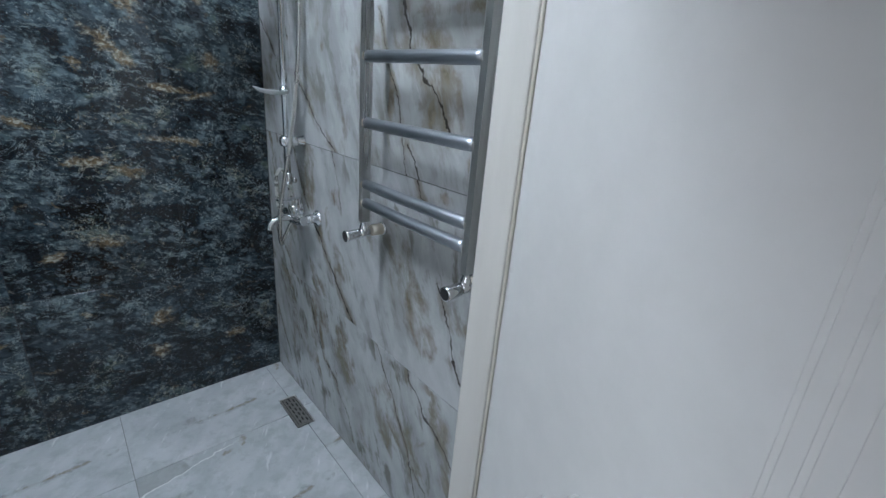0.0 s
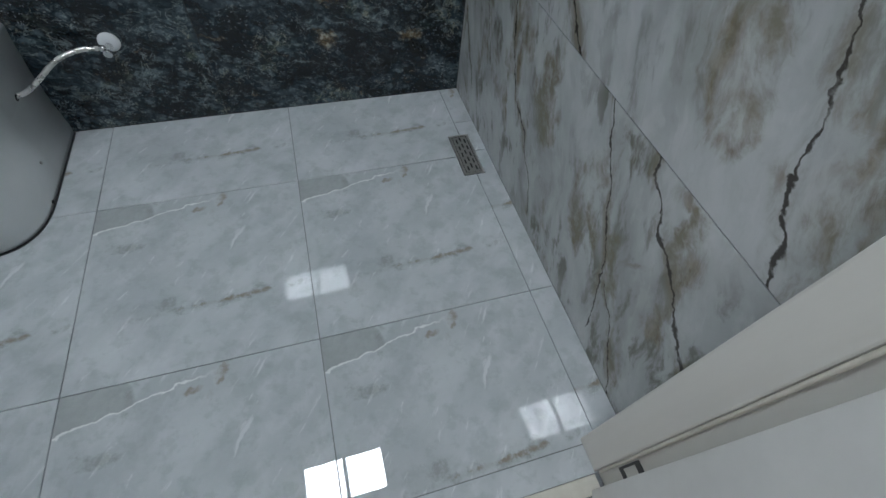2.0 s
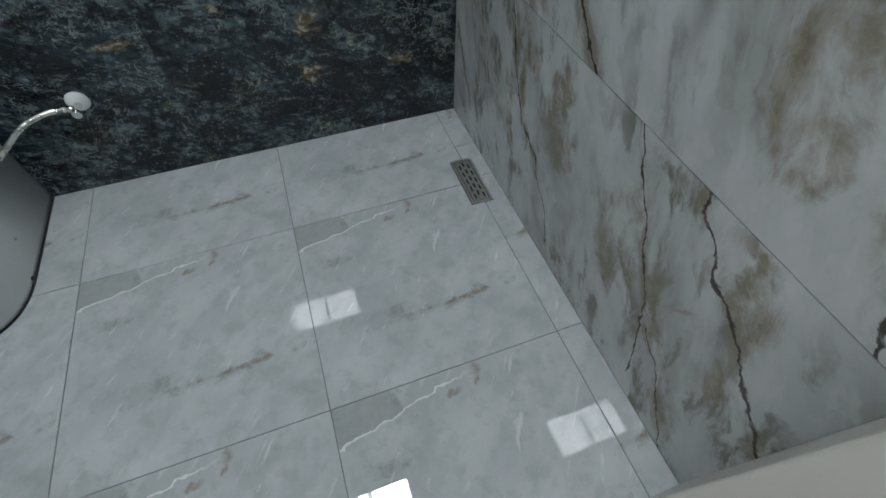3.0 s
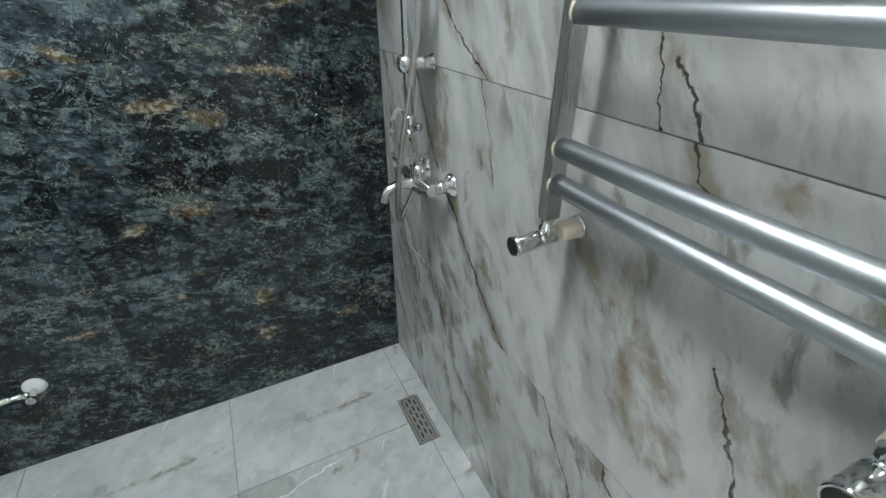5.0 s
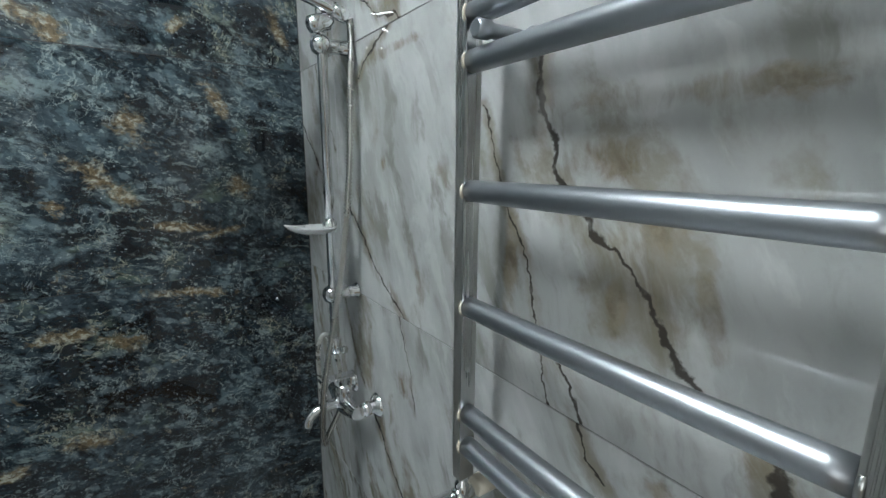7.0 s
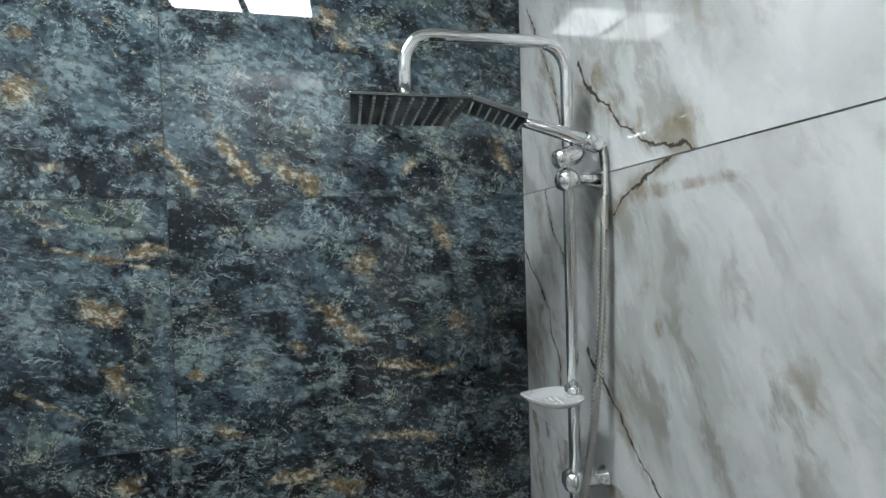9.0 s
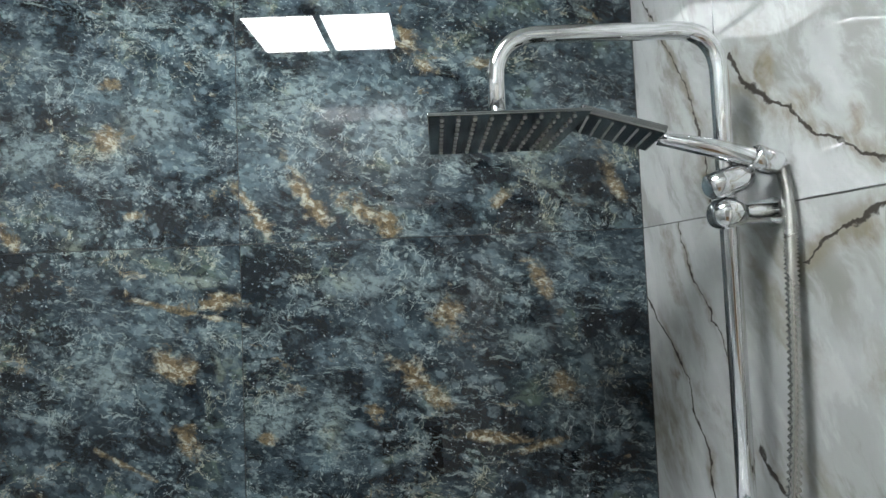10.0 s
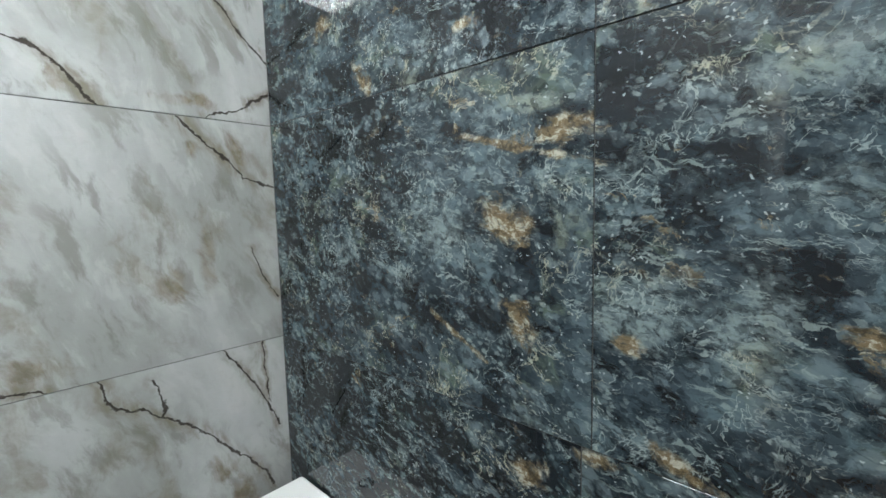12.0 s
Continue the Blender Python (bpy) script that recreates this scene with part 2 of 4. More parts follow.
def dark_marble(name, seed, patches, pale_clouds, row_shade):
    """Dark blue-green marble on a wall across y: slate clouds broken into flakes, pale threads, ochre and cream patches."""
    g = Graph(name)
    x, y, z = g.split(g.world())
    flat = g.xyz(x, z, 0.0)
    p = g.xyz(x, z, g.math("ADD", g.math("MULTIPLY", g.rand(), 9.0), seed))

    def cells(vec, scale, out=1):
        return g.node("ShaderNodeTexVoronoi", {"Vector": vec, "Scale": scale, "Randomness": 1.0}, out, feature="F1", voronoi_dimensions="2D")

    def pick(c):
        return g.node("ShaderNodeSeparateColor", {0: c})

    wide, close = shifted(g, p, 0.10, 6.0), shifted(g, p, 0.035, 26.0)
    lean, tight = g.slant(wide, 14, (1.0, 1.35)), g.slant(close, 18, (1.0, 1.5))
    cloud = g.noise(lean, 3.8, 5, 0.58, 0.2)
    mid = g.noise(lean, 9.5, 7, 0.66, 0.4)
    grit = g.noise(tight, 55.0, 6, 0.70)
    tint = g.noise(wide, 6.0, 5, 0.6)
    warm = g.ramp(tint, 0.50, 0.60)
    base = g.mix(g.ramp(cloud, 0.37 + row_shade, 0.64 + row_shade), (0.006, 0.011, 0.016), (0.046, 0.068, 0.082))
    base = g.mix(g.math("MULTIPLY", g.ramp(mid, 0.50 + row_shade, 0.63 + row_shade), 0.75), base, g.mix(warm, (0.086, 0.125, 0.141), (0.085, 0.114, 0.088)))
    base = g.mix(g.math("MULTIPLY", g.ramp(mid, 0.47 + row_shade, 0.37 + row_shade), 0.9), base, (0.004, 0.006, 0.009))
    # milky clouds
    veil = g.noise(g.slant(shifted(g, p, 0.12, 7.0), 30, (1.0, 1.3)), 7.5, 7, 0.66, 0.3)
    milk = g.math("MULTIPLY", g.ramp(veil, 0.54 + row_shade, 0.67 + row_shade), g.ramp(grit, 0.34, 0.60, 0.25, 0.9))
    base = g.mix(g.math("MULTIPLY", milk, 0.75), base, g.mix(warm, (0.172, 0.222, 0.232), (0.190, 0.222, 0.180)))
    # broad pale clouds with a slate-blue heart beside them
    if pale_clouds:
        haze = g.math("MULTIPLY", g.math("SUBTRACT", mid, 0.5), 3.0)
        cloudy = most(g, [spot_mask(g, x, z, haze, *q) for q in pale_clouds])
        base = g.mix(g.math("MULTIPLY", cloudy, g.ramp(grit, 0.36, 0.58, 0.2, 0.8)), base, g.mix(warm, (0.172, 0.222, 0.232), (0.195, 0.230, 0.200)))
    # flakes of two sizes, some pale and some nearly black
    for scale, pale, lo in ((30.0, (0.135, 0.175, 0.19), 0.62), (80.0, (0.22, 0.27, 0.27), 0.84)):
        v = g.slant(shifted(g, p, 1.1 / scale, scale * 0.9), 20, (1.0, 1.5))
        r = pick(cells(v, scale))
        edge = g.ramp(cells(v, scale, 0), 0.62, 0.30)
        base = g.mix(g.math("MULTIPLY", g.math("MULTIPLY", g.ramp(r, lo, lo + 0.16), edge), g.ramp(mid, 0.42, 0.56, 0.1, 0.55)), base, pale)
        base = g.mix(g.math("MULTIPLY", g.ramp(r, 0.30, 0.10), 0.45), base, (0.004, 0.006, 0.009))
    base = g.mix(g.math("MULTIPLY", g.ramp(grit, 0.57, 0.68), 0.34), base, (0.20, 0.25, 0.25))
    base = g.mix(g.math("MULTIPLY", g.ramp(grit, 0.44, 0.34), 0.55), base, (0.004, 0.006, 0.009))
    # pale threads, crossing
    for turn, scale, squeeze, at in ((24, 8.0, 2.2, 0.49), (-62, 6.5, 2.0, 0.52)):
        th = g.noise(g.slant(shifted(g, p, 0.06, 12.0), turn, (1.0, squeeze)), scale, 5, 0.62, 0.5)
        line = g.ramp(g.math("ABSOLUTE", g.math("SUBTRACT", th, at)), 0.001, 0.011, 1.0, 0.0)
        base = g.mix(g.math("MULTIPLY", g.math("MULTIPLY", line, g.ramp(mid, 0.42, 0.54, 0.1, 0.65)), g.ramp(veil, 0.42, 0.54)), base, g.mix(warm, (0.28, 0.33, 0.325), (0.33, 0.325, 0.25)))
    # slivers that run level, light over dark
    sliver = g.noise(g.slant(shifted(g, p, 0.05, 16.0), 8, (1.0, 4.5)), 15.0, 8, 0.72, 0.3)
    gate = g.ramp(g.noise(p, 3.8, 2, 0.5), 0.47, 0.57)
    base = g.mix(g.math("MULTIPLY", g.math("MULTIPLY", g.ramp(sliver, 0.57, 0.62), gate), 0.6), base, (0.20, 0.245, 0.24))
    base = g.mix(g.math("MULTIPLY", g.math("MULTIPLY", g.ramp(sliver, 0.45, 0.39), gate), 0.6), base, (0.004, 0.007, 0.010))
    # small bright specks
    dots = g.slant(close, 20, (1.0, 1.5))
    dot = g.math("MULTIPLY", g.ramp(pick(cells(dots, 150.0)), 0.935, 0.96), g.ramp(cells(dots, 150.0, 0), 0.40, 0.16))
    base = g.mix(g.math("MULTIPLY", dot, g.ramp(tint, 0.44, 0.56, 0.1, 0.6)), base, (0.38, 0.43, 0.44))
    # ochre and cream patches
    rag = g.math("MULTIPLY", g.math("SUBTRACT", g.noise(lean, 17.0, 8, 0.70, 0.4), 0.5), 4.6)
    placed = most(g, [spot_mask(g, x, z, rag, at, (size[0] * 1.1, size[1] * 1.2), *turn) for at, size, *turn in patches])
    rust = g.noise(tight, 15.0, 8, 0.72, 0.5)
    scatter = g.math("MULTIPLY", g.ramp(rust, 0.60, 0.65), g.ramp(g.noise(p, 5.0, 2, 0.5), 0.46, 0.58))
    patch = most(g, [g.math("MULTIPLY", scatter, 0.8), placed])
    hue = g.noise(tight, 34.0, 7, 0.74)
    ochre = g.mix(g.ramp(hue, 0.38, 0.50), (0.045, 0.035, 0.020), (0.142, 0.106, 0.058))
    ochre = g.mix(g.ramp(hue, 0.50, 0.59), ochre, (0.36, 0.35, 0.285))
    base = g.mix(g.math("MULTIPLY", patch, g.ramp(grit, 0.32, 0.52, 0.35, 0.95)), base, ochre)
    return g.done(base, 0.004, spec=0.5)


DARK_PATCHES = [
    [((0.564, 1.16), (0.09, 0.012), -0.15), ((0.005, 1.19), (0.03, 0.012)), ((-0.11, 1.12), (0.03, 0.02)), ((0.266, 1.088), (0.06, 0.014)), ((0.378, 1.051), (0.045, 0.020), -0.2),
     ((0.286, 0.786), (0.06, 0.018), -0.2), ((0.413, 0.419), (0.04, 0.03)), ((0.118, 0.752), (0.04, 0.014)), ((0.391, 0.262), (0.03, 0.03), 0.5), ((-0.111, 0.447), (0.05, 0.010)), ((0.69, 0.25), (0.04, 0.02), 0.3)],
    [((-0.064, 1.67), (0.055, 0.018), 0.1), ((-0.125, 1.655), (0.11, 0.006), -0.25), ((-0.154, 1.537), (0.042, 0.028), -0.5), ((-0.131, 1.376), (0.022, 0.032), 0.3), ((0.452, 1.625), (0.03, 0.045), 0.4),
     ((0.375, 1.50), (0.05, 0.022), -0.7), ((0.417, 1.447), (0.040, 0.016), -0.6), ((0.664, 1.688), (0.055, 0.016), -1.0), ((0.702, 1.458), (0.035, 0.020), -0.6), ((0.564, 1.347), (0.10, 0.010), -0.12),
     ((0.278, 1.423), (0.02, 0.010)), ((0.046, 1.372), (0.02, 0.012)), ((0.115, 1.215), (0.05, 0.012), -0.5), ((-0.26, 1.325), (0.09, 0.006), -0.5), ((0.64, 1.33), (0.06, 0.008), 0.2)],
    [((0.03, 1.866), (0.070, 0.012), -0.97), ((0.148, 1.90), (0.090, 0.020), -1.07), ((0.29, 1.85), (0.085, 0.022), -0.63), ((0.381, 2.247), (0.025, 0.035)), ((0.42, 2.194), (0.035, 0.014), -0.5),
     ((0.55, 2.19), (0.025, 0.010)), ((-0.294, 2.042), (0.040, 0.028), 0.3), ((-0.234, 1.873), (0.022, 0.010)), ((0.573, 1.873), (0.035, 0.012), 0.9), ((0.83, 1.927), (0.060, 0.014), -1.2), ((-0.29, 2.17), (0.025, 0.012)),
     ((-0.66, 1.99), (0.03, 0.02)), ((-0.52, 1.84), (0.05, 0.014), -0.8)],
]
PALE_CLOUDS = [
    [],
    [((-0.129, 1.722), (0.10, 0.016)), ((0.05, 1.414), (0.06, 0.05), 0.6), ((0.183, 1.385), (0.04, 0.08)), ((0.62, 1.56), (0.06, 0.03)), ((-0.30, 1.50), (0.05, 0.05)), ((0.452, 1.61), (0.025, 0.05)), ((0.26, 1.70), (0.09, 0.03))],
    [((0.354, 2.04), (0.08, 0.10), 0.3), ((0.132, 2.124), (0.12, 0.04), 0.3), ((-0.18, 2.10), (0.09, 0.07)), ((0.64, 2.0), (0.07, 0.05)), ((-0.45, 2.02), (0.08, 0.05))],
]
# low rows come out darker: print tone plus the weaker light there, painted in
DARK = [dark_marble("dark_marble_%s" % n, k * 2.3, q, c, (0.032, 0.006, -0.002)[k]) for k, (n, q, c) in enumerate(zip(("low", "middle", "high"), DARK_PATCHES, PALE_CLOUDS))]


def floor_marble(name):
    """Every floor tile carries the same print, laid from the tile's own corner."""
    g = Graph(name)
    q = g.local()
    u, v, w = g.split(q)
    p = g.xyz(u, v, 0.0)
    lean = g.slant(shifted(g, p, 0.08, 4.0), -48, (1, 1.8))
    soft = g.noise(lean, 3.4, 5, 0.58, 0.3)
    base = g.mix(g.ramp(soft, 0.32, 0.68), (0.43, 0.455, 0.465), (0.535, 0.56, 0.57))
    cloud = g.noise(shifted(g, p, 0.06, 8.0), 6.5, 6, 0.60)
    base = g.mix(g.math("MULTIPLY", g.ramp(cloud, 0.52, 0.66), 0.45), base, (0.345, 0.37, 0.37))
    base = g.mix(g.math("MULTIPLY", g.ramp(cloud, 0.46, 0.34), 0.35), base, (0.62, 0.645, 0.655))
    mott = g.noise(p, 22.0, 7, 0.66)
    base = g.mix(g.math("MULTIPLY", g.ramp(mott, 0.50, 0.64), 0.30), base, (0.31, 0.335, 0.33))
    # pale brush strokes aslant
    sc = g.noise(g.slant(shifted(g, p, 0.03, 12.0), -56, (1, 5)), 6.0, 6, 0.64, 0.3)
    base = g.mix(g.math("MULTIPLY", g.ramp(sc, 0.60, 0.68), 0.6), base, (0.70, 0.715, 0.715))
    rag = g.math("MULTIPLY", g.math("SUBTRACT", g.noise(p, 26.0, 8, 0.72), 0.5), 5.0)
    # the grey corner field, cut off sharply towards the east, with a pale crack under it
    step = g.ramp(g.math("ADD", u, g.math("MULTIPLY", v, 0.35)), 0.145, 0.158, 1.0, 0.0)
    crack = g.math("ADD", g.math("SUBTRACT", v, -0.098), g.math("MULTIPLY", u, -0.22))
    crack = g.math("ADD", crack, g.math("MULTIPLY", g.math("SUBTRACT", g.noise(p, 18.0, 5, 0.6), 0.5), 0.045))
    field = g.math("MULTIPLY", step, g.ramp(crack, -0.002, 0.002))
    base = g.mix(g.math("MULTIPLY", field, 0.55), base, (0.27, 0.285, 0.27))
    grey = most(g, [spot_mask(g, u, v, rag, (0.155, -0.045), (0.010, 0.045), -0.25), spot_mask(g, u, v, rag, (0.35, -0.42), (0.21, 0.014), 0.04), spot_mask(g, u, v, rag, (0.22, -0.40), (0.030, 0.024), 0.5),
                    spot_mask(g, u, v, rag, (0.47, -0.41), (0.022, 0.020), 0.2), spot_mask(g, u, v, rag, (0.09, -0.17), (0.05, 0.018), -0.1)])
    base = g.mix(g.math("MULTIPLY", g.math("MULTIPLY", grey, g.ramp(mott, 0.40, 0.56, 0.3, 1.0)), 0.5), base, (0.22, 0.23, 0.205))
    tan = most(g, [spot_mask(g, u, v, rag, (0.365, -0.035), (0.013, 0.045), -0.45), spot_mask(g, u, v, rag, (0.40, -0.415), (0.12, 0.007), 0.04), spot_mask(g, u, v, rag, (0.30, -0.06), (0.03, 0.008), 0.2)])
    base = g.mix(g.math("MULTIPLY", g.math("MULTIPLY", tan, g.ramp(mott, 0.40, 0.56, 0.2, 1.0)), 0.62), base, (0.23, 0.175, 0.10))
    vein = g.math("MULTIPLY", g.ramp(g.math("ABSOLUTE", crack), 0.0008, 0.004, 1.0, 0.0), g.ramp(u, 0.28, 0.36, 1.0, 0.0))
    base = g.mix(g.math("MULTIPLY", vein, 0.85), base, (0.78, 0.79, 0.77))
    return g.done(base, 0.0, spec=0.62)


FLOOR = floor_marble("floor_marble")


def plain(name, a, b, rough, metal=0.0, scale=30.0, spec=0.5, bump=0.0, stretch=(1, 1, 1)):
    g = Graph(name)
    p = g.mapped(g.local(), scale=stretch)
    n = g.noise(p, scale, 5, 0.6)
    n2 = g.noise(p, scale * 0.12, 3)
    c = g.mix(g.ramp(g.math("ADD", g.math("MULTIPLY", n, 0.5), g.math("MULTIPLY", n2, 0.5)), 0.35, 0.65), a, b)
    if bump:
        g.bump(n, bump, 0.001)
    return g.done(c, g.ramp(n2, 0.3, 0.7, rough * 0.85, rough * 1.2), metal, spec)


GROUT = plain("grey_grout", (0.10, 0.105, 0.105), (0.17, 0.17, 0.165), 0.9, scale=90, bump=0.3)
GROUT_FLOOR = plain("pale_grey_grout", (0.17, 0.18, 0.18), (0.24, 0.245, 0.24), 0.9, scale=90, bump=0.3)
GROUT_DARK = plain("dark_grout", (0.016, 0.018, 0.02), (0.035, 0.036, 0.036), 0.9, scale=90, bump=0.3)
PAINT = plain("white_wall_paint", (0.72, 0.72, 0.70), (0.78, 0.78, 0.76), 0.7, scale=60, bump=0.15)
CEIL = plain("ceiling_paint", (0.66, 0.66, 0.64), (0.72, 0.72, 0.70), 0.6, scale=40, bump=0.1)
DOORW = plain("door_white_lacquer", (0.67, 0.66, 0.63), (0.72, 0.71, 0.68), 0.34, scale=14, bump=0.04)
FRAMEW = plain("frame_white_laminate", (0.62, 0.60, 0.55), (0.68, 0.66, 0.61), 0.42, scale=18, bump=0.05, stretch=(1, 1, 0.15))
SEAL = plain("cream_rubber_seal", (0.56, 0.53, 0.45), (0.64, 0.61, 0.53), 0.6)
CHROME = plain("polished_chrome", (0.78, 0.79, 0.80), (0.86, 0.87, 0.88), 0.07, 1.0)
STEEL = plain("brushed_steel", (0.50, 0.49, 0.46), (0.62, 0.61, 0.58), 0.42, 1.0, scale=60, stretch=(1, 12, 1), bump=0.05)
_g = Graph("tarnished_steel")
_p = _g.local()
_rust = _g.ramp(_g.noise(_p, 38.0, 6, 0.62, 0.4), 0.47, 0.60)
TARNISH = _g.done(_g.mix(_rust, (0.30, 0.30, 0.28), (0.13, 0.075, 0.040)), _g.mix(_rust, (0.34, 0.34, 0.34), (0.65, 0.65, 0.65)), 0.6)
RUST = plain("rusty_recess", (0.035, 0.024, 0.016), (0.10, 0.060, 0.032), 0.75, scale=60)
ALU_POST = plain("brushed_aluminium", (0.50, 0.51, 0.50), (0.56, 0.57, 0.56), 0.30, 1.0, scale=40, stretch=(8, 8, 0.3))
ALU_BAR = plain("satin_aluminium", (0.40, 0.425, 0.455), (0.44, 0.465, 0.495), 0.39, 1.0, scale=6)
COLLAR = plain("cream_plastic", (0.58, 0.53, 0.42), (0.68, 0.63, 0.52), 0.45)
SLEEVE = plain("ivory_plastic", (0.70, 0.65, 0.53), (0.76, 0.71, 0.60), 0.4)
# real black plastic, also the stand-in for shade in gaps, slots and holes
BLACK = plain("black_plastic_and_shade", (0.010, 0.010, 0.011), (0.022, 0.022, 0.022), 0.4)
CERAMIC = plain("white_ceramic", (0.72, 0.74, 0.74), (0.78, 0.79, 0.79), 0.12, scale=8)
NOZZLE = plain("grey_silicone", (0.38, 0.38, 0.36), (0.50, 0.50, 0.47), 0.5)
HEADM = plain("dark_mirror_steel", (0.20, 0.21, 0.21), (0.28, 0.29, 0.29), 0.10, 1.0)
HOSE = plain("ribbed_chrome", (0.54, 0.53, 0.50), (0.64, 0.63, 0.60), 0.24, 1.0)
BRAID = plain("braided_steel", (0.50, 0.50, 0.47), (0.66, 0.66, 0.63), 0.28, 1.0, scale=400, bump=0.3)
WOODF = plain("hall_floor_wood", (0.20, 0.13, 0.07), (0.30, 0.20, 0.11), 0.4, scale=12, stretch=(8, 1, 1))

_g = Graph("lamp_diffuser")
_g.put(_g.b.inputs["Emission Color"], (0.955, 1.0, 1.0))
_g.put(_g.b.inputs["Emission Strength"], LAMP_POWER)
LAMP = _g.done((0.8, 0.8, 0.8), 0.5)
_g = Graph("clear_plastic")
_g.put(_g.b.inputs["Transmission Weight"], 0.72)
_g.put(_g.b.inputs["IOR"], 1.36)
CLEAR = _g.done((0.97, 0.985, 0.985), 0.02)


# ---- mesh tools ----
def add_box(bm, x0, x1, y0, y1, z0, z1, bevel=0.0, seg=1):
    r = bmesh.ops.create_cube(bm, size=1.0, matrix=Matrix.Translation(((x0 + x1) / 2, (y0 + y1) / 2, (z0 + z1) / 2)) @ Matrix.Diagonal((x1 - x0, y1 - y0, z1 - z0, 1)))
    if bevel:
        edges = list({e for v in r["verts"] for e in v.link_edges})
        bmesh.ops.bevel(bm, geom=edges, offset=bevel, segments=seg, profile=0.5, affect="EDGES")
    return bm


def box(x0, x1, y0, y1, z0, z1, bevel=0.0, seg=1):
    return add_box(bmesh.new(), x0, x1, y0, y1, z0, z1, bevel, seg)


def smooth_path(pts, n=8):
    """A Catmull-Rom curve through a few points."""
    P = [Vector(p) for p in pts]
    P = [P[0] * 2 - P[1]] + P + [P[-1] * 2 - P[-2]]
    out = []
    for i in range(1, len(P) - 2):
        a, b, c, d = P[i - 1:i + 3]
        for k in range(n):
            t = k / n
            out.append(0.5 * (2 * b + (c - a) * t + (2 * a - 5 * b + 4 * c - d) * t * t + (3 * b - a - 3 * c + d) * t ** 3))
    out.append(P[-2])
    return out


def round_path(pts, r, n=7):
    """A polyline with its corners rounded to the radius r."""
    P = [Vector(p) for p in pts]
    out = [P[0]]
    for a, b, c in zip(P, P[1:], P[2:]):
        s, e = b + (a - b).normalized() * r, b + (c - b).normalized() * r
        for k in range(n + 1):
            t = k / n
            out.append(s * (1 - t) ** 2 + b * 2 * t * (1 - t) + e * t * t)
    return out + [P[-1]]


def sweep(bm, pts, radius, n=14, caps=True):
    """A tube along pts; radius is a number or a function of the step."""
    P = [Vector(p) for p in pts]
    t = (P[1] - P[0]).normalized()
    a = t.orthogonal().normalized()
    rings = []
    for i, p in enumerate(P):
        t2 = (P[min(i + 1, len(P) - 1)] - P[max(i - 1, 0)]).normalized()
        a = (t.rotation_difference(t2) @ a)
        a = (a - t2 * a.dot(t2)).normalized()
        t, b = t2, t2.cross(a)
        r = radius(i) if callable(radius) else radius
        rings.append([bm.verts.new(p + (a * math.cos(2 * math.pi * k / n) + b * math.sin(2 * math.pi * k / n)) * r) for k in range(n)])
    for q, w in zip(rings, rings[1:]):
        for k in range(n):
            bm.faces.new((q[k], q[(k + 1) % n], w[(k + 1) % n], w[k])).smooth = True
    if caps:
        bm.faces.new(rings[0][::-1])
        bm.faces.new(rings[-1])
    return bm


def tube(pts, radius, n=14):
    return sweep(bmesh.new(), pts, radius, n)


def turned(profile, at, axis, n=28, bm=None):
    """A turned body: profile of (radius, height) along the axis from at."""
    bm = bm or bmesh.new()
    m = Matrix.Translation(at) @ Vector((0, 0, 1)).rotation_difference(Vector(axis)).to_matrix().to_4x4()
    rings = [[bm.verts.new(m @ Vector((max(r, 1e-5) * math.cos(2 * math.pi * k / n), max(r, 1e-5) * math.sin(2 * math.pi * k / n), h))) for k in range(n)] for r, h in profile]
    for q, w in zip(rings, rings[1:]):
        for k in range(n):
            bm.faces.new((q[k], q[(k + 1) % n], w[(k + 1) % n], w[k])).smooth = True
    bm.faces.new(rings[0][::-1]), bm.faces.new(rings[-1])
    return bm


def loft(rings, cap=True):
    bm = bmesh.new()
    R = [[bm.verts.new(p) for p in r] for r in rings]
    n = len(R[0])
    for q, w in zip(R, R[1:]):
        for k in range(n):
            bm.faces.new((q[k], q[(k + 1) % n], w[(k + 1) % n], w[k])).smooth = True
    if cap:
        bm.faces.new(R[0][::-1]), bm.faces.new(R[-1])
    return bm


def mesh_of(name, bm, material):
    bmesh.ops.recalc_face_normals(bm, faces=bm.faces)
    me = bpy.data.meshes.new(name)
    bm.to_mesh(me), bm.free()
    me.materials.append(material)
    return me


def part(name, bm, material, parent, label=""):
    """Links a bmesh as one mesh object under a thing or a part."""
    ob = new(name, mesh_of(name, bm, material))
    ob.parent = parent
    ob.matrix_parent_inverse = parent.matrix_world.inverted()
    return tagged(ob, label)


def thing(name, at, label, category, group=""):
    ob = new(name)
    ob.empty_display_size = 0.05
    ob.matrix_world = pose(*at)
    bpy.context.view_layer.update()
    return tagged(ob, label, category, group)


def solid(name, bm, material, label, category="", kind="structure"):
    return tagged(new(name, mesh_of(name, bm, material)), label, category, kind=kind)


# ---- structure ----
T = 0.12
floor = solid("floor", box(XW - T, XE + T, 0.61, YN + T, -0.10, -0.003), GROUT_FLOOR, "grey cement bed and grout lines under the marble floor tiles", "floor")
wall_north = solid("wall_north", box(XW - T, XE + T, YN + 0.002, YN + T, -0.003, ZC), GROUT_DARK, "bathroom wall clad in dark green-blue marble tiles", "wall")
wall_east = solid("wall_east", box(XE + 0.002, XE + T, 0.60, YN + 0.002, -0.003, ZC), GROUT, "bathroom wall clad in white marble tiles with brown veins", "wall")
wall_west = solid("wall_west", box(XW - T, XW - 0.002, 0.60, YN + 0.002, -0.003, ZC), GROUT, "bathroom wall clad in white veined marble tiles", "wall")
